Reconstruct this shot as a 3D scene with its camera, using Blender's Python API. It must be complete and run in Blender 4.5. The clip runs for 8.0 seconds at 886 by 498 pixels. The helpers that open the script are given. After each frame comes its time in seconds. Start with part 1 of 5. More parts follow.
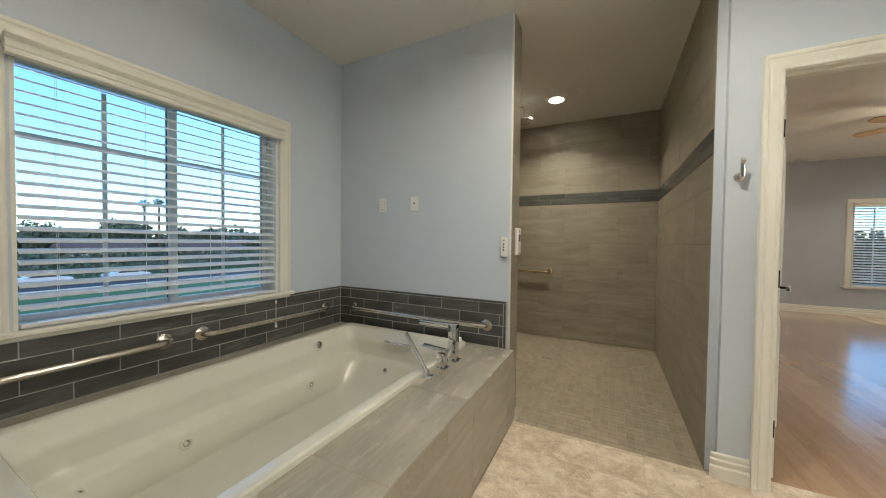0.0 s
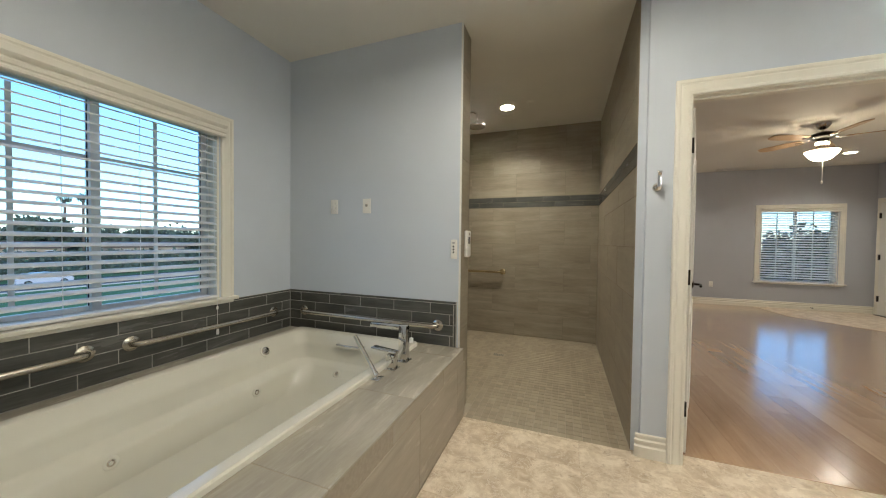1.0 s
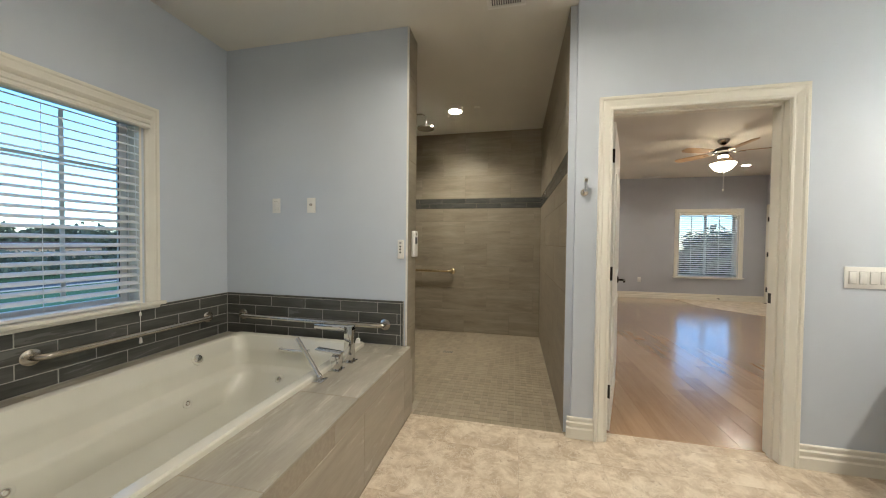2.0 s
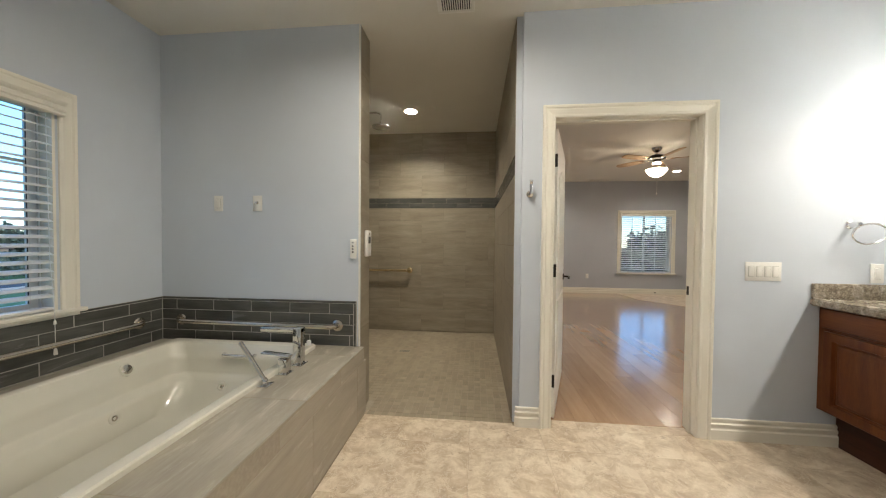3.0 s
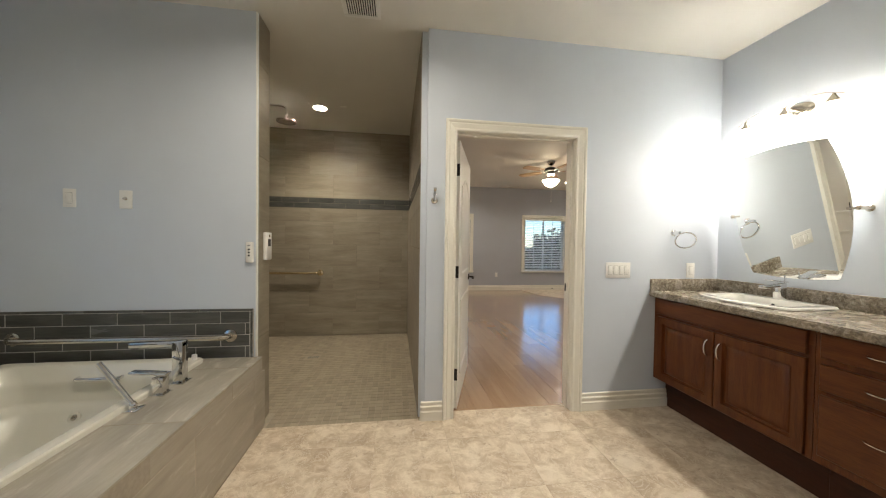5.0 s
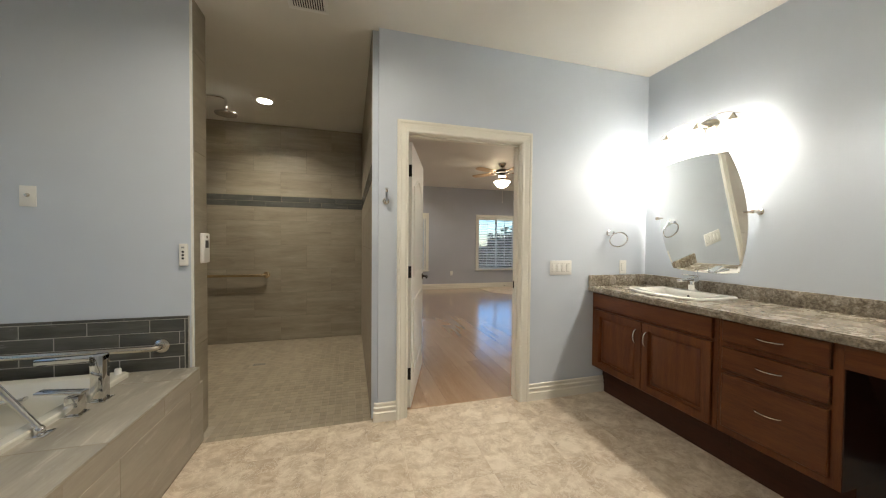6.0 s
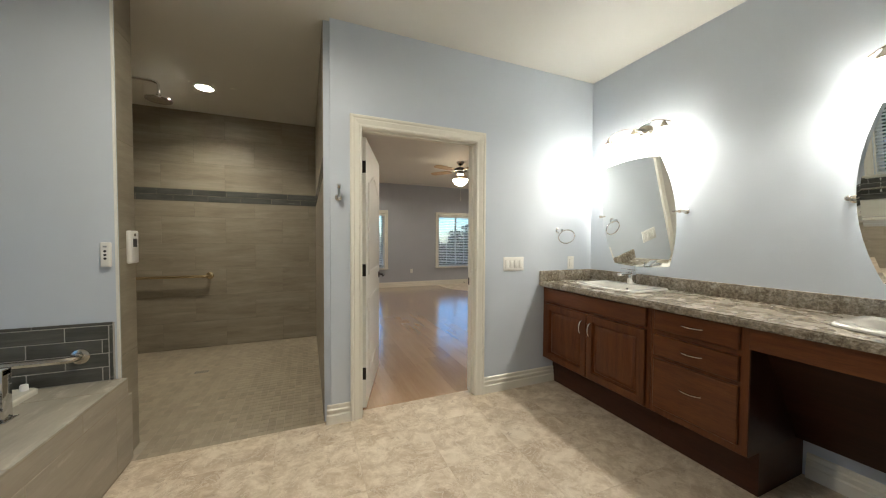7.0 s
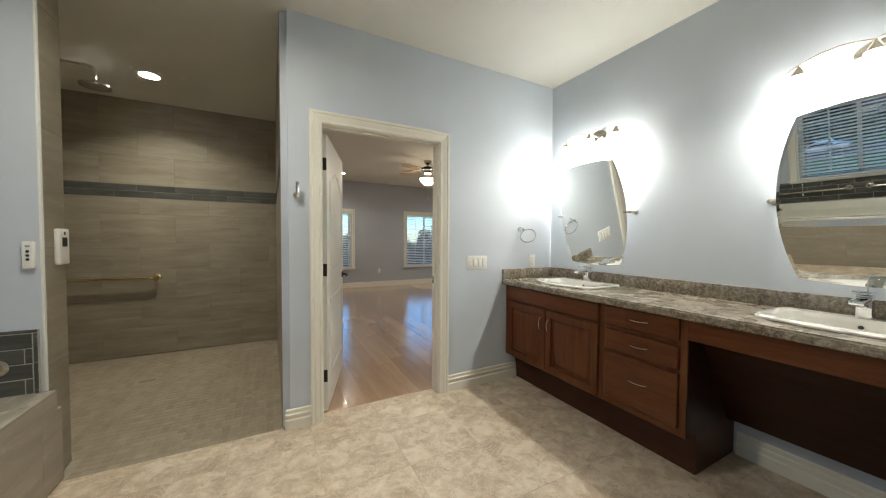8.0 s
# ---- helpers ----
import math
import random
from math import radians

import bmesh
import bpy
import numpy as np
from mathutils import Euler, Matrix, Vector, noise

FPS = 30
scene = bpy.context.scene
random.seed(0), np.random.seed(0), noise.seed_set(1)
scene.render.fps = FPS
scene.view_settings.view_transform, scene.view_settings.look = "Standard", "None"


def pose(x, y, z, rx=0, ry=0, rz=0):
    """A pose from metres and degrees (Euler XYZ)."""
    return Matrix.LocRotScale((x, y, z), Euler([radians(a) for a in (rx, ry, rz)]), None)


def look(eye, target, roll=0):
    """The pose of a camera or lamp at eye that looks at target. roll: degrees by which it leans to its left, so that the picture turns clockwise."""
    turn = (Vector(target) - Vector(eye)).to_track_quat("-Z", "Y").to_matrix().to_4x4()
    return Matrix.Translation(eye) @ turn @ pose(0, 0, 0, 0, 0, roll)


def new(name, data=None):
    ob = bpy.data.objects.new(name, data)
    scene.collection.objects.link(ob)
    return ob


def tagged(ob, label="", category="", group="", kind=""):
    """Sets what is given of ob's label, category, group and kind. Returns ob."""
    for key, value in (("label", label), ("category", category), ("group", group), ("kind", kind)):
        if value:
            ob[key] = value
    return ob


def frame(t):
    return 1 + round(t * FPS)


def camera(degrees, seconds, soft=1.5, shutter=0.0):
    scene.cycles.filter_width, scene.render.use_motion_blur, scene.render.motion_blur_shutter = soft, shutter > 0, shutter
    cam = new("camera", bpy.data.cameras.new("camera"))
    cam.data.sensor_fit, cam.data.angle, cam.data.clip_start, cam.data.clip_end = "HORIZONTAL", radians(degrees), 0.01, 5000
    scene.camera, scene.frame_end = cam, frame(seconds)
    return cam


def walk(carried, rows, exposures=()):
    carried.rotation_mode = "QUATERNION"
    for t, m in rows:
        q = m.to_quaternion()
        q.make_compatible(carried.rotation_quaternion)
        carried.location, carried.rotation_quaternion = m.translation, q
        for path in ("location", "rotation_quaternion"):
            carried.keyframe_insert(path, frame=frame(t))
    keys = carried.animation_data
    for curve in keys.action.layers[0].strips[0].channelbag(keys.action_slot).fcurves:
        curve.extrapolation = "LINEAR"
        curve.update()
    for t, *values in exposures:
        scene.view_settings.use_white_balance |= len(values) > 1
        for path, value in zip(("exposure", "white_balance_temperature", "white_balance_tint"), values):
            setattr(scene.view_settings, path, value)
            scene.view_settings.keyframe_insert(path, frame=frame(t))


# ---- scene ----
cam = camera(107.3, 8.0, soft=1.1)
PATH = [
    (0, (-0.649, -2.158, 1.22), (-1.559, -0.378, 1.173), 0.7),
    (0.5, (-0.606, -2.165, 1.232), (-1.417, -0.337, 1.185), 0.7),
    (1, (-0.564, -2.171, 1.24), (-1.259, -0.297, 1.194), 0.7),
    (1.5, (-0.526, -2.187, 1.242), (-1.087, -0.268, 1.197), 0.7),
    (3, (-0.431, -2.224, 1.243), (-0.628, -0.235, 1.198), 0.5),
    (3.5, (-0.398, -2.236, 1.244), (-0.485, -0.239, 1.196), 0.5),
    (4, (-0.376, -2.249, 1.244), (-0.345, -0.25, 1.206), 0.5),
    (4.5, (-0.35, -2.272, 1.255), (-0.197, -0.278, 1.215), 0.7),
    (6, (-0.311, -2.329, 1.279), (0.233, -0.405, 1.235), 0.5),
    (6.5, (-0.283, -2.338, 1.274), (0.373, -0.449, 1.218), 0.3),
    (7, (-0.268, -2.348, 1.278), (0.498, -0.501, 1.221), 0.3),
    (7.5, (-0.249, -2.361, 1.276), (0.608, -0.555, 1.219), 0.3),
    (8, (-0.225, -2.376, 1.276), (0.706, -0.607, 1.216), 0.3),
]
walk(cam, [(t, look(eye, aim, roll)) for t, eye, aim, roll in PATH], exposures=[(0.0, 2.38, 6400, 6), (1.5, 2.42, 6350, 8), (4.0, 2.38, 6580, 10), (6.0, 2.22, 6480, 9), (8.0, 2.13, 6200, 6)])

# ---- world, sun and lamps ----
world = bpy.data.worlds.new("dusk_sky")
scene.world = world
world.use_nodes = True
wn = world.node_tree
sky = wn.nodes.new("ShaderNodeTexSky")
sky.sky_type, sky.sun_disc = "NISHITA", False
sky.dust_density, sky.ozone_density, sky.air_density = 0.1, 5.5, 1.0
sky.sun_elevation, sky.sun_rotation = radians(12), radians(150)
wn.links.new(sky.outputs[0], wn.nodes["Background"].inputs[0])
wn.nodes["Background"].inputs[1].default_value = 0.11
sun = new("sun", bpy.data.lights.new("sun", "SUN"))
sun.data.energy, sun.data.angle, sun.data.color = 0.5, radians(15), (1.0, 0.95, 0.9)
sun.matrix_world = look((0, 0, 10), (-0.6 * 8, 0.3 * 8, 8.6))

VANITY_GLOW, MOUTH_GLOW, CAN_GLOW, DIM_GLOW, FAN_GLOW = 8.2, 54.0, 175.0, 18.0, 9.0
FILL_GLOW, BED_GLOW = 130.0, 112.0


# ---- materials ----
def nodes_of(name):
    m = bpy.data.materials.new(name)
    m.use_nodes = True
    t = m.node_tree
    return m, t, t.nodes["Principled BSDF"]


def ramp(t, fac, stops):
    r = t.nodes.new("ShaderNodeValToRGB")
    e = r.color_ramp.elements
    while len(e) < len(stops):
        e.new(0.5)
    for i, (p, c) in enumerate(stops):
        e[i].position, e[i].color = p, (*c, 1)
    t.links.new(fac, r.inputs[0])
    return r.outputs[0]


def coords(t, scale=(1, 1, 1), per_piece=0.0, local=False):
    """World position (or the object's own), scaled, and shifted from piece to piece by Object Info's Random."""
    if local:
        src = t.nodes.new("ShaderNodeTexCoord").outputs["Object"]
    else:
        src = t.nodes.new("ShaderNodeNewGeometry").outputs["Position"]
    if per_piece:
        info = t.nodes.new("ShaderNodeObjectInfo")
        mul = t.nodes.new("ShaderNodeMath")
        mul.operation, mul.inputs[1].default_value = "MULTIPLY", per_piece
        t.links.new(info.outputs["Random"], mul.inputs[0])
        add = t.nodes.new("ShaderNodeVectorMath")
        t.links.new(src, add.inputs[0])
        t.links.new(mul.outputs[0], add.inputs[1])
        src = add.outputs[0]
    mp = t.nodes.new("ShaderNodeMapping")
    mp.inputs["Scale"].default_value = scale
    t.links.new(src, mp.inputs[0])
    return mp.outputs[0]


def noise_tex(t, vec, scale, detail=4.0, rough=0.55, distortion=0.0):
    n = t.nodes.new("ShaderNodeTexNoise")
    n.inputs["Scale"].default_value, n.inputs["Detail"].default_value = scale, detail
    n.inputs["Roughness"].default_value, n.inputs["Distortion"].default_value = rough, distortion
    t.links.new(vec, n.inputs["Vector"])
    return n.outputs[0]


def mix(t, fac, a, b, mode="MIX"):
    m = t.nodes.new("ShaderNodeMix")
    m.data_type, m.blend_type = "RGBA", mode
    for sock, v in ((m.inputs[0], fac), (m.inputs[6], a), (m.inputs[7], b)):
        if isinstance(v, (int, float)):
            sock.default_value = v
        elif isinstance(v, tuple):
            sock.default_value = (*v, 1)
        else:
            t.links.new(v, sock)
    return m.outputs[2]


def bump(t, bsdf, height, strength, distance=0.01):
    b = t.nodes.new("ShaderNodeBump")
    b.inputs["Strength"].default_value, b.inputs["Distance"].default_value = strength, distance
    t.links.new(height, b.inputs["Height"])
    t.links.new(b.outputs[0], bsdf.inputs["Normal"])


def rough_from(t, bsdf, fac, lo, hi):
    r = t.nodes.new("ShaderNodeMapRange")
    r.inputs["To Min"].default_value, r.inputs["To Max"].default_value = lo, hi
    t.links.new(fac, r.inputs[0])
    t.links.new(r.outputs[0], bsdf.inputs["Roughness"])


def paint(name, col, rough=0.5, peel=0.12, scale=180, var=0.05):
    m, t, b = nodes_of(name)
    big = noise_tex(t, coords(t), 1.3, 3)
    lo = tuple(c * (1 - var) for c in col)
    t.links.new(ramp(t, big, [(0.3, lo), (0.7, col)]), b.inputs["Base Color"])
    b.inputs["Roughness"].default_value = rough
    fine = noise_tex(t, coords(t), scale, 2)
    rough_from(t, b, big, rough - 0.06, rough + 0.08)
    bump(t, b, fine, peel, 0.002)
    return m


def plain(name, col, rough=0.4, metal=0.0, wear=0.06, scale=30, bumpy=0.0):
    m, t, b = nodes_of(name)
    n = noise_tex(t, coords(t, local=True), scale, 4)
    lo = tuple(c * (1 - wear) for c in col)
    t.links.new(ramp(t, n, [(0.35, lo), (0.65, col)]), b.inputs["Base Color"])
    b.inputs["Metallic"].default_value = metal
    rough_from(t, b, n, max(0.02, rough * 0.8), min(1, rough * 1.25))
    if bumpy:
        bump(t, b, n, bumpy, 0.002)
    return m


def streaked(name, cols, along, rough=0.45, shift=7.0):
    """Porcelain with long streaks along the axis given (h: level on walls)."""
    m, t, b = nodes_of(name)
    sc = {"h": (0.9, 0.9, 8.0), "y": (6.0, 0.9, 6.0), "x": (0.9, 6.0, 6.0)}[along]
    a = noise_tex(t, coords(t, sc, shift), 1.6, 6, 0.6, 0.6)
    f = noise_tex(t, coords(t, tuple(3 * s for s in sc), shift), 5.0, 4, 0.6)
    c = noise_tex(t, coords(t, (1, 1, 1), shift * 2), 2.2, 3)
    base = ramp(t, a, [(0.28, cols[0]), (0.5, cols[1]), (0.72, cols[2])])
    base = mix(t, 0.22, base, ramp(t, f, [(0.3, cols[0]), (0.7, cols[2])]))
    base = mix(t, 0.3, base, ramp(t, c, [(0.35, cols[1]), (0.65, cols[2])]))
    t.links.new(base, b.inputs["Base Color"])
    rough_from(t, b, a, rough - 0.08, rough + 0.1)
    bump(t, b, f, 0.06, 0.002)
    return m


WALL = paint("blue_wall_paint", (0.585, 0.634, 0.698))
BEDWALL = paint("bedroom_blue_grey_paint", (0.45, 0.468, 0.515))
CEIL = paint("ceiling_paint", (0.74, 0.72, 0.66), 0.7, 0.3, 90)
TRIM = plain("cream_trim_paint", (0.8, 0.77, 0.68), 0.36, 0, 0.03, 4)
DOORP = plain("white_door_paint", (0.78, 0.76, 0.71), 0.36, 0, 0.03, 4)
SHOWER_TILE = streaked("streaked_taupe_porcelain", [(0.155, 0.128, 0.09), (0.258, 0.222, 0.163), (0.365, 0.325, 0.25)], "h")
DECK_TILE = streaked("streaked_greige_porcelain", [(0.19, 0.168, 0.128), (0.3, 0.273, 0.218), (0.47, 0.435, 0.36)], "y", 0.4)
FRONT_TILE = streaked("streaked_front_porcelain", [(0.25, 0.218, 0.17), (0.35, 0.31, 0.247), (0.45, 0.405, 0.33)], "h", 0.45)
SLATE = streaked("glazed_slate_tile", [(0.029, 0.03, 0.027), (0.068, 0.07, 0.063), (0.15, 0.151, 0.135)], "h", 0.24)
GROUT = plain("pale_grout", (0.403, 0.389, 0.353), 0.85, 0, 0.15, 60, 0.2)
TILE_GROUT = plain("tile_toned_grout", (0.225, 0.194, 0.144), 0.85, 0, 0.15, 60, 0.2)
GROUT_DARK = plain("taupe_grout", (0.39, 0.342, 0.268), 0.85, 0, 0.15, 60, 0.2)
MOSAIC = streaked("mosaic_stone", [(0.225, 0.186, 0.132), (0.3, 0.252, 0.183), (0.375, 0.32, 0.238)], "y", 0.5, 23.0)


def pale_streaks(m, col, scale):
    """Broken pale drag marks along the tile."""
    t, b = m.node_tree, m.node_tree.nodes["Principled BSDF"]
    n = noise_tex(t, coords(t, scale, 11.0), 3.0, 6, 0.65, 0.5)
    g = noise_tex(t, coords(t), 14.0, 5, 0.7)
    old = b.inputs["Base Color"].links[0].from_socket
    mask = mix(t, 1.0, ramp(t, n, [(0.55, (0, 0, 0)), (0.68, (0.8, 0.8, 0.8))]), ramp(t, g, [(0.42, (0.1, 0.1, 0.1)), (0.56, (1, 1, 1))]), "MULTIPLY")
    t.links.new(mix(t, mask, old, col), b.inputs["Base Color"])


pale_streaks(DECK_TILE, (0.56, 0.53, 0.455), (7.0, 1.3, 7.0))
pale_streaks(FRONT_TILE, (0.5, 0.46, 0.385), (1.2, 1.2, 6.0))


def vary_pieces(m, lo, hi):
    """Shades each piece a little lighter or darker than the next."""
    t, b = m.node_tree, m.node_tree.nodes["Principled BSDF"]
    add = t.nodes.new("ShaderNodeMath")
    add.operation = "ADD"
    t.links.new(t.nodes.new("ShaderNodeObjectInfo").outputs["Random"], add.inputs[0])
    t.links.new(t.nodes.new("ShaderNodeNewGeometry").outputs["Random Per Island"], add.inputs[1])
    turn = t.nodes.new("ShaderNodeMath")
    turn.operation = "FRACT"
    t.links.new(add.outputs[0], turn.inputs[0])
    old = b.inputs["Base Color"].links[0].from_socket
    t.links.new(mix(t, 1.0, old, ramp(t, turn.outputs[0], [(0.0, (lo, lo, lo)), (1.0, (hi, hi, hi * 0.97))]), "MULTIPLY"), b.inputs["Base Color"])


vary_pieces(MOSAIC, 0.86, 1.06)
ACRYLIC = plain("white_acrylic", (0.71, 0.69, 0.6), 0.16, 0, 0.03, 4)
CHINA = plain("white_vitreous_china", (0.83, 0.81, 0.76), 0.1, 0, 0.02, 6)
CHROME = plain("polished_chrome", (0.8, 0.8, 0.8), 0.08, 1.0, 0.04, 25)
NICKEL = plain("brushed_nickel", (0.62, 0.57, 0.49), 0.24, 1.0, 0.02, 3)
# Steel tinted gold, painting in the reflection of the shower tile.
TINTED_STEEL = plain("tile_reflection_tinted_steel", (0.74, 0.6, 0.38), 0.2, 1.0, 0.02, 3)
STEEL = plain("satin_steel", (0.66, 0.62, 0.56), 0.22, 1.0, 0.02, 3)
BRONZE = plain("oil_rubbed_bronze", (0.03, 0.025, 0.02), 0.4, 0.7, 0.3, 60)
PLATE = plain("white_plastic", (0.8, 0.79, 0.75), 0.3, 0, 0.03, 20)
DARK_PLASTIC = plain("dark_plastic", (0.03, 0.03, 0.035), 0.35, 0, 0.2, 40)
SLAT = plain("white_blind_slat", (0.78, 0.78, 0.76), 0.4, 0, 0.04, 10)
VINYL = plain("white_vinyl_frame", (0.74, 0.75, 0.75), 0.35, 0, 0.04, 10)
MIRROR_M = plain("silvered_mirror", (0.9, 0.92, 0.9), 0.0, 1.0, 0.01, 3)
MIRROR_M.node_tree.nodes["Principled BSDF"].inputs["Roughness"].default_value = 0.01
for link in list(MIRROR_M.node_tree.links):
    if link.to_socket.name == "Roughness":
        MIRROR_M.node_tree.links.remove(link)


def glow(name, col, strength):
    m, t, b = nodes_of(name)
    b.inputs["Base Color"].default_value = (0.9, 0.88, 0.82, 1)
    b.inputs["Emission Color"].default_value = (*col, 1)
    b.inputs["Emission Strength"].default_value = strength
    return m


VANITY_SHADE = glow("lit_frosted_glass", (1.0, 0.92, 0.8), VANITY_GLOW)
CAN_LENS = glow("lit_downlight_lens", (1.0, 0.9, 0.76), CAN_GLOW)
VANITY_MOUTH = glow("lit_bulb_glass", (1.0, 0.92, 0.8), MOUTH_GLOW)
DIM_LENS = glow("dimmed_downlight_lens", (1.0, 0.9, 0.74), DIM_GLOW)
BED_LENS = glow("lit_bedroom_downlight_lens", (1.0, 0.9, 0.76), BED_GLOW)
FILL_LENS = glow("fill_downlight_lens", (1.0, 0.9, 0.76), FILL_GLOW)
FAN_SHADE = glow("lit_bowl_glass", (1.0, 0.84, 0.62), FAN_GLOW)


def glass_material():
    m, t, b = nodes_of("window_glass")
    b.inputs["Base Color"].default_value = (1, 1, 1, 1)
    b.inputs["Roughness"].default_value = 0.0
    b.inputs["IOR"].default_value = 1.1
    b.inputs["Transmission Weight"].default_value = 1.0
    return m


GLASS = glass_material()


def floor_stone():
    m, t, b = nodes_of("mottled_travertine_tile")
    v = coords(t, (1, 1, 1), 9.0)
    a = noise_tex(t, v, 9.0, 10, 0.64, 0.45)
    c = noise_tex(t, v, 3.4, 4, 0.6, 0.2)
    f = noise_tex(t, v, 60.0, 5, 0.65)
    vein = noise_tex(t, coords(t, (1, 1, 1), 3.0), 15.0, 9, 0.72, 0.4)
    base = ramp(t, a, [(0.36, (0.375, 0.28, 0.188)), (0.45, (0.48, 0.378, 0.265)), (0.52, (0.585, 0.485, 0.36)), (0.6, (0.73, 0.64, 0.51))])
    base = mix(t, 0.3, base, ramp(t, c, [(0.4, (0.45, 0.35, 0.245)), (0.6, (0.66, 0.57, 0.45))]))
    base = mix(t, 0.1, base, ramp(t, f, [(0.35, (0.36, 0.28, 0.2)), (0.65, (0.72, 0.64, 0.53))]))
    base = mix(t, ramp(t, vein, [(0.36, (0.55, 0.55, 0.55)), (0.4, (0.0, 0.0, 0.0))]), base, (0.3, 0.225, 0.16))
    pale = noise_tex(t, coords(t, (1, 1, 1), 5.0), 7.0, 8, 0.7, 0.8)
    base = mix(t, ramp(t, pale, [(0.48, (0.0, 0.0, 0.0)), (0.5, (0.45, 0.45, 0.45)), (0.52, (0.0, 0.0, 0.0))]), base, (0.8, 0.725, 0.6))
    t.links.new(base, b.inputs["Base Color"])
    rough_from(t, b, a, 0.36, 0.52)
    bump(t, b, a, 0.08, 0.003)
    return m


FLOOR = floor_stone()


def granite():
    m, t, b = nodes_of("brown_granite_laminate")
    v = coords(t)
    a = noise_tex(t, v, 50.0, 10, 0.72, 0.5)
    c = noise_tex(t, v, 9.0, 5, 0.6, 0.4)
    f = noise_tex(t, v, 160.0, 3, 0.6)
    base = ramp(t, a, [(0.36, (0.06, 0.044, 0.028)), (0.45, (0.19, 0.148, 0.1)), (0.525, (0.34, 0.29, 0.215)), (0.62, (0.6, 0.54, 0.45))])
    base = mix(t, 0.3, base, ramp(t, c, [(0.38, (0.12, 0.095, 0.065)), (0.62, (0.34, 0.31, 0.26))]))
    base = mix(t, 0.15, base, ramp(t, f, [(0.35, (0.05, 0.04, 0.03)), (0.65, (0.5, 0.46, 0.4))]))
    t.links.new(base, b.inputs["Base Color"])
    rough_from(t, b, c, 0.2, 0.34)
    return m


GRANITE = granite()


def wood(name, cols, grain, rough, shift=0.0, local=True, warp=0.4):
    m, t, b = nodes_of(name)
    v = coords(t, grain, shift, local)
    a = noise_tex(t, v, 2.4, 6, 0.6, warp)
    f = noise_tex(t, coords(t, tuple(4 * g for g in grain), shift, local), 7.0, 4, 0.6)
    base = ramp(t, a, [(0.25, cols[0]), (0.5, cols[1]), (0.75, cols[2])])
    base = mix(t, 0.25, base, ramp(t, f, [(0.35, cols[0]), (0.65, cols[2])]))
    if shift:
        info = t.nodes.new("ShaderNodeObjectInfo")
        base = mix(t, 0.55, base, ramp(t, info.outputs["Random"], [(0.0, cols[0]), (0.45, cols[1]), (1.0, cols[2])]))
    t.links.new(base, b.inputs["Base Color"])
    rough_from(t, b, a, rough - 0.05, rough + 0.08)
    bump(t, b, f, 0.05, 0.001)
    return m


CHERRY_V = wood("cherry_stain_upright", [(0.056, 0.0145, 0.0045), (0.112, 0.034, 0.0095), (0.178, 0.058, 0.016)], (9, 9, 0.8), 0.3)
# Darker copies of the cherry: shade of toe recess and knee space painted in.
TOE_SHADE_CHERRY = wood("toe_shade_cherry_stain", [(0.026, 0.0075, 0.0035), (0.05, 0.015, 0.0065), (0.075, 0.024, 0.01)], (9, 0.8, 9), 0.34)
SHADED_CHERRY = wood("shaded_cherry_stain", [(0.016, 0.005, 0.003), (0.03, 0.01, 0.005), (0.046, 0.015, 0.007)], (9, 0.8, 9), 0.34)
CHERRY_H = wood("cherry_stain_level", [(0.056, 0.0145, 0.0045), (0.112, 0.034, 0.0095), (0.178, 0.058, 0.016)], (9, 0.8, 9), 0.3)
for m in (CHERRY_V, CHERRY_H, SHADED_CHERRY, TOE_SHADE_CHERRY):
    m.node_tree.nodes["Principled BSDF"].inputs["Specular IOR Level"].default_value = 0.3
PLANK = wood("oak_plank", [(0.25, 0.145, 0.08), (0.41, 0.265, 0.16), (0.55, 0.385, 0.25)], (9, 0.7, 9), 0.17, 31.0, False)
PLANK.node_tree.nodes["Principled BSDF"].inputs["Coat Weight"].default_value = 1.0
PLANK.node_tree.nodes["Principled BSDF"].inputs["Coat IOR"].default_value = 1.75
PLANK.node_tree.nodes["Principled BSDF"].inputs["Coat Roughness"].default_value = 0.19
BLADE = wood("fan_blade_oak", [(0.3, 0.19, 0.1), (0.42, 0.28, 0.15), (0.5, 0.35, 0.2)], (1.0, 9, 9), 0.4)


# ---- mesh helpers ----
def add_box(bm, x0, x1, y0, y1, z0, z1, bevel=0.0, seg=2):
    r = bmesh.ops.create_cube(bm, size=1.0)
    vs = r["verts"]
    for v in vs:
        v.co = Vector(((x0 + x1) / 2 + v.co.x * (x1 - x0), (y0 + y1) / 2 + v.co.y * (y1 - y0), (z0 + z1) / 2 + v.co.z * (z1 - z0)))
    if bevel:
        es = list({e for v in vs for e in v.link_edges})
        bmesh.ops.bevel(bm, geom=es, offset=bevel, segments=seg, affect="EDGES", profile=0.5)
    return bm


def box_bm(*a, **k):
    return add_box(bmesh.new(), *a, **k)


def add_lathe(bm, profile, m=Matrix(), seg=24, cap=True):
    """Turns (radius, height) pairs about z, then places them by m."""
    rings = []
    for r, z in profile:
        rings.append([bm.verts.new(m @ Vector((r * math.cos(2 * math.pi * i / seg), r * math.sin(2 * math.pi * i / seg), z))) for i in range(seg)])
    for a, b in zip(rings, rings[1:]):
        for i in range(seg):
            bm.faces.new((a[i], a[(i + 1) % seg], b[(i + 1) % seg], b[i]))
    if cap:
        bm.faces.new(rings[0][::-1])
        bm.faces.new(rings[-1])
    return bm


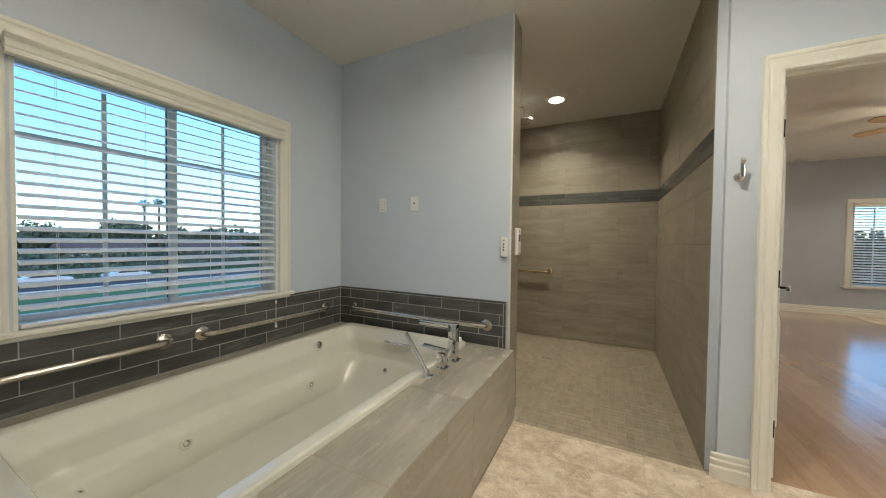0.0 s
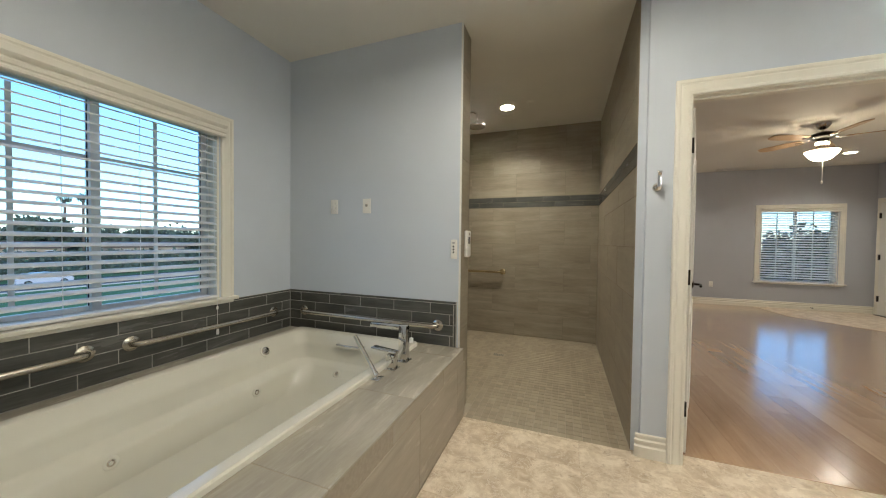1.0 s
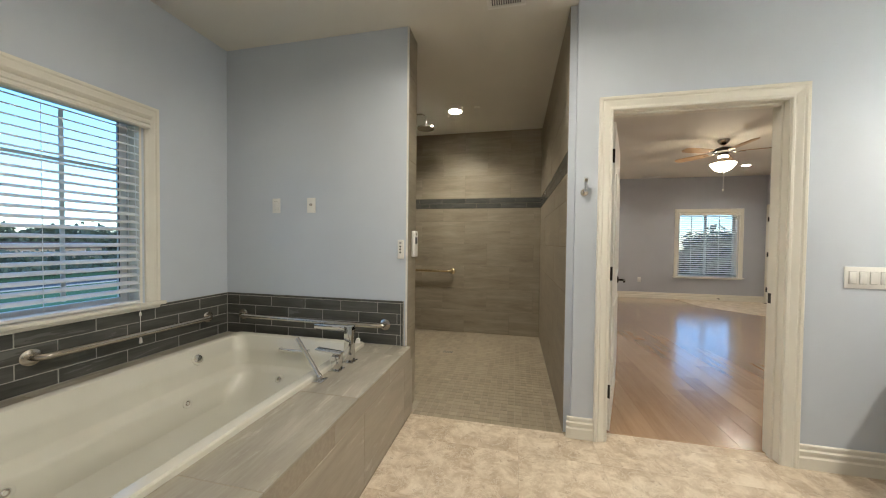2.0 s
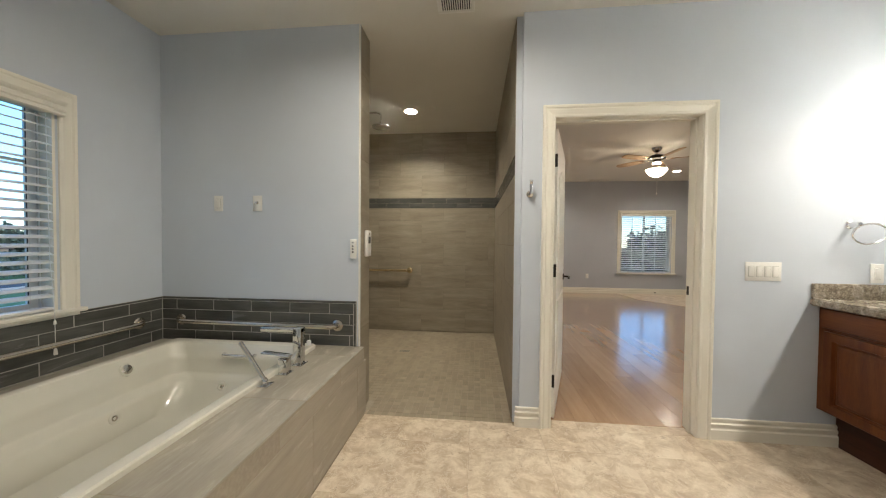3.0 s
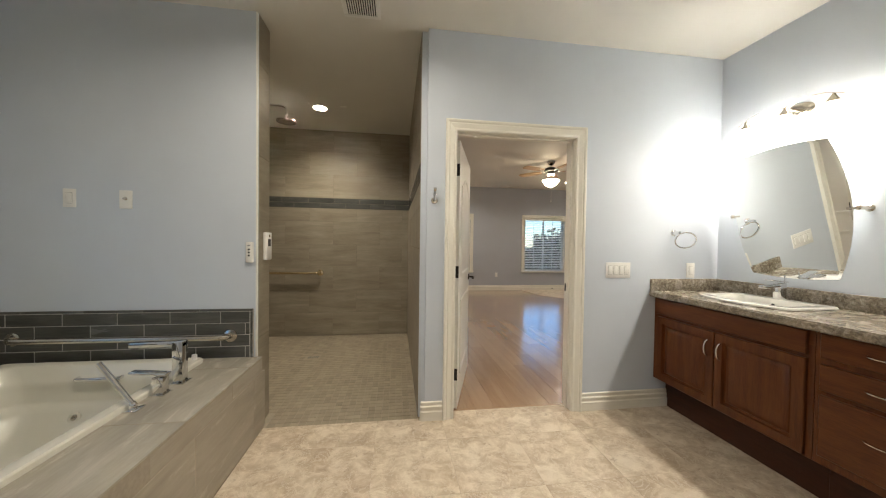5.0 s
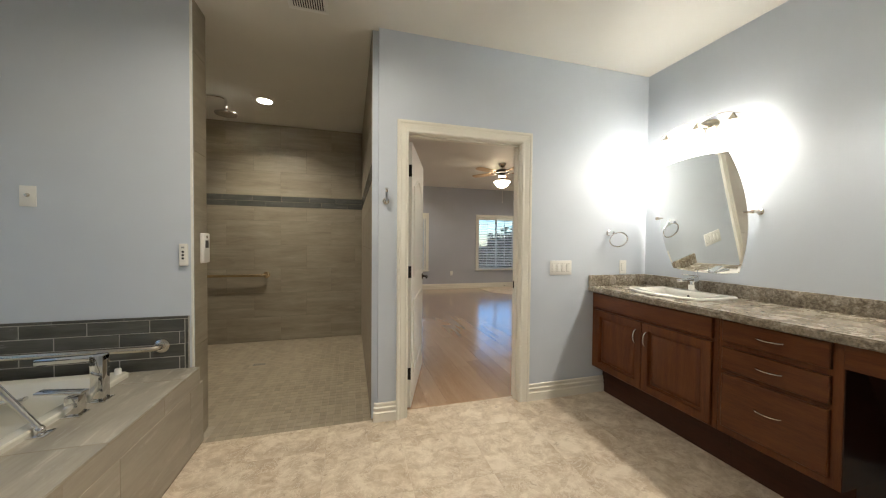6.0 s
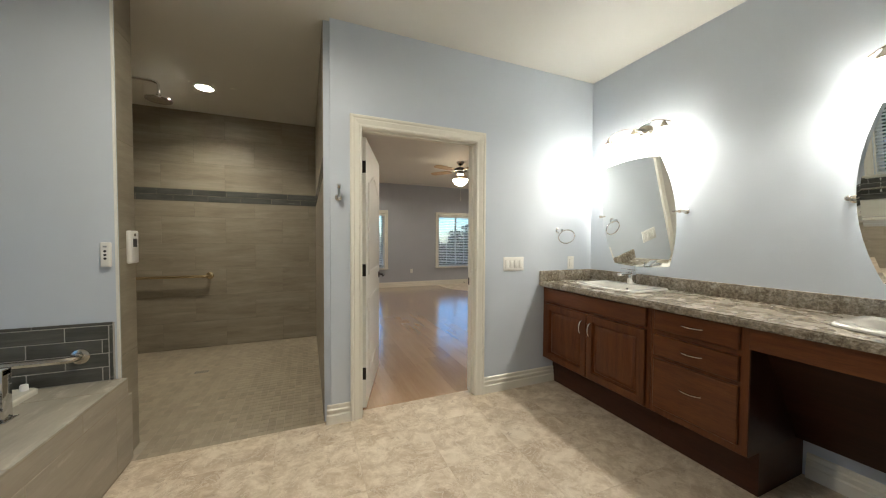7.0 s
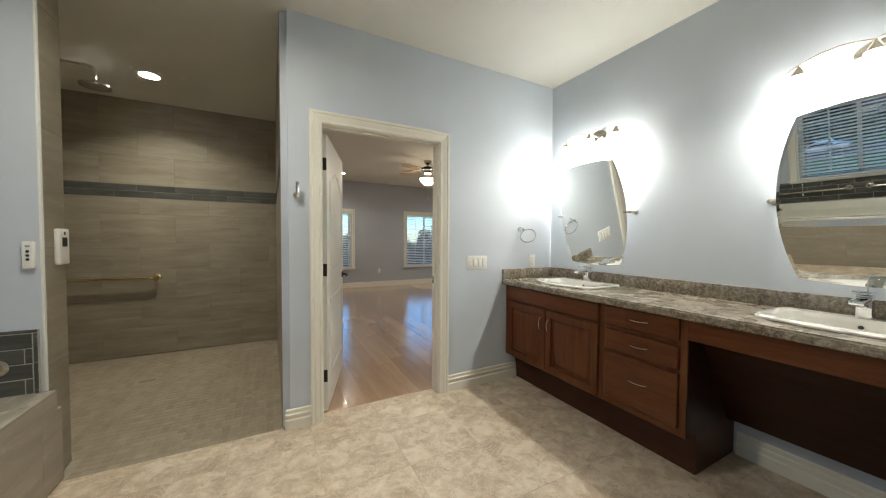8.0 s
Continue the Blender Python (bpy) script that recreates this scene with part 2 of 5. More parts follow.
def add_tube(bm, pts, radius, seg=12, flat=None):
    """A tube along the points; flat=(width, height) gives an oblong section instead."""
    pts = [Vector(p) for p in pts]
    rings, up = [], None
    for i, p in enumerate(pts):
        d = (pts[min(i + 1, len(pts) - 1)] - pts[max(i - 1, 0)]).normalized()
        if up is None:
            up = Vector((0, 0, 1)) if abs(d.z) < 0.9 else Vector((0, 1, 0))
        side = d.cross(up).normalized()
        up = side.cross(d).normalized()
        ring = []
        for k in range(seg):
            a = 2 * math.pi * k / seg
            if flat:
                o = side * (flat[0] / 2 * math.copysign(abs(math.cos(a)) ** 0.5, math.cos(a))) + up * (flat[1] / 2 * math.copysign(abs(math.sin(a)) ** 0.5, math.sin(a)))
            else:
                o = side * (radius * math.cos(a)) + up * (radius * math.sin(a))
            ring.append(bm.verts.new(p + o))
        rings.append(ring)
    for a, b in zip(rings, rings[1:]):
        for k in range(seg):
            bm.faces.new((a[k], a[(k + 1) % seg], b[(k + 1) % seg], b[k]))
    bm.faces.new(rings[0][::-1])
    bm.faces.new(rings[-1])
    return bm


def arc(c, r, a0, a1, n, u, v):
    c, u, v = Vector(c), Vector(u), Vector(v)
    return [c + u * (r * math.cos(radians(a0 + (a1 - a0) * i / n))) + v * (r * math.sin(radians(a0 + (a1 - a0) * i / n))) for i in range(n + 1)]


def round_rect(x0, x1, y0, y1, r, n=6):
    pts = []
    for cx, cy, a in ((x1 - r, y1 - r, 0), (x0 + r, y1 - r, 90), (x0 + r, y0 + r, 180), (x1 - r, y0 + r, 270)):
        for i in range(n + 1):
            t = radians(a + 90 * i / n)
            pts.append((cx + r * math.cos(t), cy + r * math.sin(t)))
    return pts


def loft(bm, rings, close_first=True, close_last=True):
    vs = [[bm.verts.new(p) for p in ring] for ring in rings]
    n = len(vs[0])
    for a, b in zip(vs, vs[1:]):
        for i in range(n):
            bm.faces.new((a[i], a[(i + 1) % n], b[(i + 1) % n], b[i]))
    if close_first:
        bm.faces.new(vs[0][::-1])
    if close_last:
        bm.faces.new(vs[-1])
    return bm


def sweep_profile(bm, prof, path_fn, stations):
    """prof: closed outline (a, b); path_fn(s, a, b) gives its place at station s."""
    return loft(bm, [[path_fn(s, a, b) for a, b in prof] for s in stations])


def finish(name, bm, material, smooth=True):
    bmesh.ops.recalc_face_normals(bm, faces=bm.faces)
    me = bpy.data.meshes.new(name)
    bm.to_mesh(me)
    bm.free()
    me.materials.append(material)
    if smooth:
        me.shade_smooth()
        me.set_sharp_from_angle(angle=radians(35))
    return me


def part(name, bm, material, parent, label="", smooth=True):
    ob = new(name, finish(name, bm, material, smooth))
    if parent is not None:
        ob.parent = parent
    return tagged(ob, label)


def thing(name, label, category, at=(0, 0, 0), group="", kind=""):
    ob = new(name)
    ob.location = at
    ob.empty_display_size = 0.05
    return tagged(ob, label, category, group, kind)


def structure(name, bm, material, label, category, smooth=False):
    return tagged(new(name, finish(name, bm, material, smooth)), label, category, "", "structure")


def walled(bm, axis, at0, at1, lo, hi, z0, z1, holes):
    """A wall slab across `axis` from at0 to at1, running lo..hi, with upright openings (a0, a1, zb, zt)."""
    def put(a0, a1, b0, b1):
        if a1 - a0 > 1e-4 and b1 - b0 > 1e-4:
            if axis == "x":
                add_box(bm, at0, at1, a0, a1, b0, b1)
            else:
                add_box(bm, a0, a1, at0, at1, b0, b1)
    here = lo
    for a0, a1, zb, zt in sorted(holes):
        put(here, a0, z0, z1)
        put(a0, a1, z0, zb)
        put(a0, a1, zt, z1)
        here = a1
    put(here, hi, z0, z1)
    return bm


# ---- structure ----
XL, XR, H, YB = -2.79, 2.24, 2.76, -3.9
YT = 0.02          # face of the wall at the tub's foot
XP = -1.245        # end of that wall
SX = -0.170        # tiled face of the shower's side wall
SY = 2.24          # tiled face of the shower's back wall
DX0, DX1, DH = 0.087, 0.988, 2.057   # doorway
BX0, BX1, BY = -0.02, 4.8, 6.2     # bedroom
WIN = (-1.78, -0.605, 0.835, 1.995)

structure("floor", box_bm(XL - 0.15, XR + 0.15, YB - 0.15, 0.1, -0.12, -0.006), plain("stone_grout", (0.42, 0.35, 0.27), 0.8, 0, 0.2, 40), "pale grout bed under the stone floor tiles", "floor")
structure("floor_shower", box_bm(-2.45, SX + 0.02, 0.1, SY + 0.05, -0.12, -0.0054), GROUT_DARK, "taupe grout bed of the mosaic shower floor", "floor")
structure("floor_bedroom", box_bm(BX0 - 0.1, BX1 + 0.1, 0.1, BY + 0.15, -0.12, -0.008), GROUT_DARK, "subfloor under the oak planks", "floor")
# Second bathroom can: unseen fill lamp, added to lift walls and floor.
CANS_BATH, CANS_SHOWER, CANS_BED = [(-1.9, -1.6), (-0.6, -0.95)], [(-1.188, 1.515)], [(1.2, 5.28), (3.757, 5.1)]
CANS_ADDED = [(1.2, 1.3), (3.757, 1.3)]     # unseen pair on the fan's other side, added to light the floor by the door
CAN_R = 0.075


def ceiling_bm(x0, x1, y0, y1, cans):
    """A ceiling slab with round holes for the recessed cans."""
    bm, here, k = bmesh.new(), x0, 0.1
    for cx, cy in sorted(cans):
        add_box(bm, here, cx - k, y0, y1, H, H + 0.12)
        add_box(bm, cx - k, cx + k, y0, cy - k, H, H + 0.12)
        add_box(bm, cx - k, cx + k, cy + k, y1, H, H + 0.12)
        n = 32
        circle = [(math.cos(2 * math.pi * (i + 0.5) / n), math.sin(2 * math.pi * (i + 0.5) / n)) for i in range(n)]
        square = [(c / max(abs(c), abs(s)), s / max(abs(c), abs(s))) for c, s in circle]
        loft(bm, [[(cx + a * k, cy + b * k, H + 0.12) for a, b in square], [(cx + a * k, cy + b * k, H) for a, b in square], [(cx + a * CAN_R, cy + b * CAN_R, H) for a, b in circle], [(cx + a * CAN_R, cy + b * CAN_R, H + 0.12) for a, b in circle]], False, True)
        here = cx + k
    add_box(bm, here, x1, y0, y1, H, H + 0.12)
    return bm


structure("ceiling", ceiling_bm(XL - 0.15, XR + 0.15, YB - 0.15, 0.12, CANS_BATH), CEIL, "off-white textured bathroom ceiling", "ceiling")
def fall(y):
    """The shower's ceiling falls a little towards its back wall."""
    return 0.028 * max(0.0, y - 0.12) / 2.12


bm = ceiling_bm(-2.45, -0.02, 0.12, SY + 0.15, CANS_SHOWER)
for v in bm.verts:
    v.co.z -= fall(v.co.y)
structure("ceiling_shower", bm, CEIL, "off-white ceiling over the shower", "ceiling")
structure("ceiling_bedroom", ceiling_bm(-0.02, BX1 + 0.15, 2.2, BY + 0.15, CANS_BED), CEIL, "off-white bedroom ceiling", "ceiling")
structure("ceiling_bedroom_door_side", ceiling_bm(-0.02, BX1 + 0.15, 0.12, 2.2, CANS_ADDED), CEIL, "off-white bedroom ceiling", "ceiling")

structure("foundation", box_bm(XL - 0.15, XR + 0.15, YB - 0.15, 0.1, -4.2, -0.121), WALL, "plain painted lower wall under the bathroom", "wall")
structure("foundation_north", box_bm(-2.45, BX1 + 0.15, 0.1, BY + 0.15, -4.2, -0.121), WALL, "plain painted lower wall under the bedroom", "wall")
wall_west = structure("wall_west", walled(bmesh.new(), "x", XL - 0.15, XL, YB, YT + 0.2, 0, H, [WIN]), WALL, "pale blue painted wall with the bathroom window", "wall")
bead = box_bm(XL, XP - 0.001, YT, 0.215, 0, H)
bmesh.ops.bevel(bead, geom=[e for e in bead.edges if all(v.co.x > XP - 0.01 and v.co.y < YT + 0.01 for v in e.verts)], offset=0.011, segments=6, affect="EDGES")
for v in bead.verts:
    if v.co.y > YT + 0.0115 and v.co.x > XP - 0.01:
        v.co.x = XP - 0.012
wall_tub = structure("wall_tub_end", bead, WALL, "pale blue painted wall at the foot of the tub", "wall")
bm = bmesh.new()
walled(bm, "y", 0.0, 0.12, SX + 0.003, XR, 0, H, [(DX0 - 0.02, DX1 + 0.02, 0, DH + 0.02)])
bmesh.ops.bevel(bm, geom=[e for e in bm.edges if all(v.co.x < SX + 0.01 and v.co.y < 0.01 for v in e.verts)], offset=0.042, segments=28, affect="EDGES")
wall_door = structure("wall_north", bm, WALL, "pale blue painted wall with a rounded corner and the bedroom doorway", "wall", True)
structure("wall_east", box_bm(XR, XR + 0.15, YB, 0.12, 0, H), WALL, "pale blue painted wall behind the vanity", "wall")
structure("wall_south", box_bm(XL - 0.15, XR + 0.15, YB - 0.15, YB, 0, H), WALL, "plain pale blue painted wall", "wall")
wall_sh_e = structure("wall_shower_east", box_bm(SX + 0.012, BX0, 0.12, SY + 0.15, 0, H), WALL, "side wall between shower and bedroom", "wall")
wall_sh_n = structure("wall_shower_north", box_bm(-2.45, SX + 0.012, SY + 0.012, SY + 0.15, 0, H), GROUT_DARK, "back wall of the shower", "wall")
wall_sh_w = structure("wall_shower_west", box_bm(-2.45, -2.3, 0.215, SY + 0.012, 0, H), SHOWER_TILE, "tiled side wall of the shower", "wall")
BW = [(0.45, 1.6, 0.52, 1.96), (3.14, 4.29, 0.52, 1.96)]
structure("wall_bedroom_north", walled(bmesh.new(), "y", BY, BY + 0.15, BX0 - 0.1, BX1 + 0.15, 0, H, BW), BEDWALL, "blue-grey bedroom wall with two windows", "wall")
structure("wall_bedroom_east", walled(bmesh.new(), "x", BX1, BX1 + 0.15, 0.12, BY, 0, H, [(5.2, 6.08, 0, 2.04)]), BEDWALL, "blue-grey bedroom wall with a white door", "wall")
structure("wall_bedroom_west", box_bm(BX0 - 0.13, BX0, SY + 0.15, BY, 0, H), BEDWALL, "blue-grey bedroom side wall", "wall")
structure("wall_bedroom_south", box_bm(XR, BX1 + 0.15, 0.0, 0.12, 0, H), BEDWALL, "blue-grey bedroom wall beyond the doorway", "wall")

# Trim outlines: (across the face from the inner edge, out from the wall)
CASING = [(0, 0), (0, 0.01), (0.004, 0.013), (0.014, 0.0135), (0.018, 0.0115), (0.024, 0.0125), (0.045, 0.0185), (0.05, 0.0195), (0.054, 0.0175), (0.058, 0.0185), (0.063, 0.024), (0.075, 0.025), (0.079, 0.022), (0.079, 0)]
BASE = [(0, 0), (0.02, 0), (0.02, 0.062), (0.013, 0.07), (0.013, 0.078), (0.017, 0.084), (0.017, 0.098), (0.009, 0.105), (0.009, 0.11), (0.012, 0.117), (0.01, 0.128), (0.004, 0.133), (0, 0.133)]


def casing_bm(place, w0, w1, z0, z1, foot=True):
    """Mitred casing round an opening w0..w1, up to z1; place(w, out, z) maps it onto its wall."""
    bm = bmesh.new()
    k = CASING[-1][0]
    corners = [lambda a: (w0 - a, z0 if foot else z0 - a), lambda a: (w0 - a, z1 + a), lambda a: (w1 + a, z1 + a), lambda a: (w1 + a, z0 if foot else z0 - a)]
    rings = []
    for c in corners:
        rings.append([place(c(a)[0], o, c(a)[1]) for a, o in CASING])
    return loft(bm, rings)


def base_bm(place, s0, s1):
    return loft(bmesh.new(), [[place(s, a, b) for a, b in BASE] for s in (s0, s1)])


trim = structure("trim_doorway", casing_bm(lambda w, o, z: (w, -o, z), DX0 - 0.004, DX1 + 0.004, 0, DH + 0.004), TRIM, "cream moulded door casing round the doorway", "door casing")
part("casing", casing_bm(lambda w, o, z: (w, 0.12 + o, z), DX0 - 0.004, DX1 + 0.004, 0, DH + 0.004), TRIM, trim)
for n, b in (("jamb", (DX0 - 0.02, DX0, -0.001, 0.121, 0, DH + 0.02)), ("jamb", (DX1, DX1 + 0.02, -0.001, 0.121, 0, DH + 0.02)), ("head", (DX0, DX1, -0.001, 0.121, DH, DH + 0.02)),
             ("door_stop", (DX0, DX0 + 0.008, 0.04, 0.075, 0, DH)), ("door_stop", (DX1 - 0.012, DX1, 0.04, 0.075, 0, DH)), ("door_stop", (DX0 + 0.012, DX1 - 0.012, 0.04, 0.075, DH - 0.012, DH))):
    part(n, box_bm(*b, bevel=0.0015, seg=1), TRIM, trim)
part("strike_plate", box_bm(DX1 - 0.003, DX1 + 0.001, 0.078, 0.112, 0.9, 0.96), BRONZE, trim, "dark bronze strike plate")

south = lambda s, a, b: (s, -a, b)
bb = structure("baseboard", base_bm(south, DX1 + 0.084, 1.82), TRIM, "cream stepped baseboard beside the doorway", "baseboard", True)
part("baseboard_return", base_bm(south, -0.125, DX0 - 0.084), TRIM, bb)
turned = [[(-0.125 - (0.042 + a) * math.sin(radians(w)), 0.042 - (0.042 + a) * math.cos(radians(w)), b) for a, b in BASE] for w in (0, 8, 16, 24, 32)]
part("baseboard_return", loft(bmesh.new(), turned), TRIM, bb, "rounded corner piece of baseboard")
structure("baseboard_east", loft(bmesh.new(), [[(XR - a, s, b) for a, b in BASE] for s in (YB, -1.5)]), TRIM, "cream baseboard under the open vanity", "baseboard", True)
structure("baseboard_bedroom_north", loft(bmesh.new(), [[(s, BY - a, b) for a, b in BASE] for s in (BX0, BX1)]), TRIM, "cream bedroom baseboard", "baseboard", True)
structure("baseboard_bedroom_east", loft(bmesh.new(), [[(BX1 - a, s, b) for a, b in BASE] for s in (0.12, 5.1)]), TRIM, "cream bedroom baseboard", "baseboard", True)
structure("baseboard_bedroom_west", loft(bmesh.new(), [[(BX0 + a, s, b) for a, b in BASE] for s in (0.2, BY - 0.016)]), TRIM, "cream bedroom baseboard", "baseboard", True)
structure("baseboard_south", loft(bmesh.new(), [[(s, YB + a, b) for a, b in BASE] for s in (XL, XR)]), TRIM, "cream baseboard", "baseboard", True)


# ---- windows and blinds ----
def mapped_box(place, w0, w1, o0, o1, z0, z1, bevel=0.0):
    a, b = Vector(place(w0, o0, z0)), Vector(place(w1, o1, z1))
    return box_bm(min(a.x, b.x), max(a.x, b.x), min(a.y, b.y), max(a.y, b.y), min(a.z, b.z), max(a.z, b.z), bevel=bevel, seg=1)


def window(name, place, w0, w1, z0, z1, label):
    """A slider window: place(w, out, z) maps along the wall, out into the room, up."""
    win = thing(name, label, "window", kind="structure")
    part("casing", casing_bm(place, w0 - 0.012, w1 + 0.014, z0, z1 + 0.006), TRIM, win)
    part("window_sill", mapped_box(place, w0 - 0.115, w1 + 0.115, -0.1, 0.048, z0 - 0.022, z0, 0.004), TRIM, win)
    part("sill_apron", mapped_box(place, w0 - 0.09, w1 + 0.09, 0.0, 0.026, z0 - 0.042, z0 - 0.022, 0.004), TRIM, win)
    for a, b in ((w0 - 0.001, w0 + 0.012), (w1 - 0.012, w1 + 0.001)):
        part("jamb", mapped_box(place, a, b, -0.1, 0.002, z0, z1), TRIM, win)
    part("head_jamb", mapped_box(place, w0 + 0.012, w1 - 0.012, -0.1, 0.0, z1 - 0.012, z1 + 0.001), TRIM, win)
    frame_o = (-0.15, -0.085)
    f = 0.018
    part("window_frame", mapped_box(place, w0, w0 + f, *frame_o, z0, z1, 0.003), VINYL, win)
    part("window_frame", mapped_box(place, w1 - f, w1, *frame_o, z0, z1, 0.003), VINYL, win)
    part("window_frame", mapped_box(place, w0 + f, w1 - f, *frame_o, z0, z0 + f, 0.003), VINYL, win)
    part("window_frame", mapped_box(place, w0 + f, w1 - f, *frame_o, z1 - f, z1, 0.003), VINYL, win)
    mid = (w0 + w1) / 2
    for a, b, o in ((w0 + f, mid + 0.02, -0.13), (mid - 0.02, w1 - f, -0.105)):
        s = 0.04
        zl, zh = z0 + f, z1 - f
        sash = part("sash", mapped_box(place, a, a + (0.014 if o < -0.12 else s), o - 0.012, o + 0.012, zl, zh, 0.002), VINYL, win)
        part("stile", mapped_box(place, b - s, b, o - 0.012, o + 0.012, zl, zh, 0.002), VINYL, sash)
        part("rail", mapped_box(place, a + (0.014 if o < -0.12 else s), b - s, o - 0.012, o + 0.012, zl, zl + 0.025, 0.002), VINYL, sash)
        part("rail", mapped_box(place, a + (0.014 if o < -0.12 else s), b - s, o - 0.012, o + 0.012, zh - 0.02, zh, 0.002), VINYL, sash)
        c = (a + b) / 2
        part("muntin", mapped_box(place, c - 0.009, c + 0.009, o - 0.004, o + 0.004, zl + s, zh - s), VINYL, sash)
        zm = zl + (zh - zl) * 0.72
        part("muntin", mapped_box(place, a + (0.014 if o < -0.12 else s), b - s, o - 0.0035, o + 0.0035, zm - 0.009, zm + 0.009), VINYL, sash)
        part("gasket", mapped_box(place, b - s - 0.0045, b - s, o + 0.0105, o + 0.0135, zl + 0.025, zh - 0.02), DARK_PLASTIC, sash, "black glazing gasket")
        g = part("pane", mapped_box(place, a + (0.014 if o < -0.12 else s), b - s, o - 0.009, o - 0.006, zl + s, zh - s), GLASS, sash)
        g.visible_shadow = False
    return win


def blind(place, w0, w1, z0, z1, label, tilt, ladders, valance=True, tassel=None, pitch=0.047):
    b = thing("window_blind", label, "window blind", group="window blinds")
    if valance:
        prof = [(0.024, 0), (0.046, 0.0), (0.054, 0.005), (0.056, 0.016), (0.047, 0.021), (0.047, 0.026), (0.054, 0.031), (0.057, 0.047), (0.048, 0.052), (0.048, 0.057), (0.062, 0.063), (0.07, 0.074), (0.07, 0.083), (0.024, 0.083)]
        bm = loft(bmesh.new(), [[place(s, o, z1 - 0.065 + z) for o, z in prof] for s in (w0 - 0.018, w1 + 0.018)])
        part("valance", bm, TRIM, b, "moulded cream valance")
    part("headrail", mapped_box(place, w0 + 0.01, w1 - 0.01, -0.045, 0.012, z1 - 0.055, z1 - 0.013), SLAT, b)
    n = int((z1 - 0.075 - z0 - 0.03) / pitch)
    top = z1 - 0.085
    c, s = math.cos(radians(tilt)), math.sin(radians(tilt))
    prof = [(-0.025, 0), (-0.0125, 0.0022), (0, 0.003), (0.0125, 0.0022), (0.025, 0), (0.025, -0.0028), (0, 0.0002), (-0.025, -0.0028)]
    bm = loft(bmesh.new(), [[Vector(place(w, -0.016 + a * c + z * s, z * c - a * s)) for a, z in prof] for w in (w0 + 0.016, w1 - 0.016)])
    me = finish("slat", bm, SLAT)
    for i in range(n):
        ob = new("slat", me)
        ob.location = (0, 0, top - i * pitch + random.uniform(-0.0015, 0.0015))
        ob.parent = b
    part("bottom_rail", mapped_box(place, w0 + 0.016, w1 - 0.016, -0.04, 0.01, z0 + 0.004, z0 + 0.022, 0.003), SLAT, b)
    for l in ladders:
        w = w0 + (w1 - w0) * l
        for o in (0.011,):
            part("ladder_cord", add_tube(bmesh.new(), [place(w, o, z1 - 0.06), place(w, o, z0 + 0.02)], 0.0008, 5), SLAT, b)
        part("lift_cord", add_tube(bmesh.new(), [place(w + 0.012, -0.016, z1 - 0.06), place(w + 0.012, -0.016, z0 + 0.02)], 0.0007, 5), SLAT, b)
    if tassel:
        w, zt = tassel
        cord = part("pull_cord", add_tube(bmesh.new(), [place(w, 0.02, z1 - 0.06), place(w, 0.03, z0 + 0.3), place(w, 0.056, z0 + 0.01), place(w, 0.056, z0 - 0.04), place(w + 0.002, 0.054, zt + 0.03)], 0.0016, 6), SLAT, b)
        o = Vector(place(w + 0.002, 0.054, zt))
        part("tassel", add_lathe(bmesh.new(), [(0.003, 0.035), (0.007, 0.028), (0.009, 0.0), (0.006, -0.003)], Matrix.Translation(o), 10), PLATE, cord)
        o = Vector(place(w, 0.056, zt + 0.17))
        part("cord_joiner", add_lathe(bmesh.new(), [(0.003, 0.02), (0.006, 0.014), (0.007, 0.0), (0.004, -0.003)], Matrix.Translation(o), 10), PLATE, cord)
    return b


west = lambda w, o, z: (XL + o, w, z)
north = lambda w, o, z: (w, BY - o, z)
window("window_1", west, WIN[0], WIN[1], WIN[2], WIN[3], "white slider window with cream moulded casing above the tub")
blind(west, WIN[0], WIN[1], WIN[2], WIN[3], "open white slatted blind with a moulded cream valance", 21, (0.1, 0.36, 0.62, 0.9), True, (-0.655, 0.6))
for i, (a, b, z0, z1) in enumerate(BW):
    window("window_%d" % (i + 2), north, a, b, z0, z1, "white bedroom slider window with cream casing")
    blind(north, a, b, z0, z1, "open white slatted blind in the bedroom window", 27, (0.12, 0.5, 0.88), True)

# ---- tiled pieces: shared meshes, one object a tile ----
TILE_MESH = {}


def tile_mesh(name, size, material, bevel=0.0018):
    key = (name, tuple(round(s, 4) for s in size), material.name)
    if key not in TILE_MESH:
        x, y, z = size
        TILE_MESH[key] = finish(name, box_bm(-x / 2, x / 2, -y / 2, y / 2, -z / 2, z / 2, bevel=bevel, seg=1), material, False)
    return TILE_MESH[key]


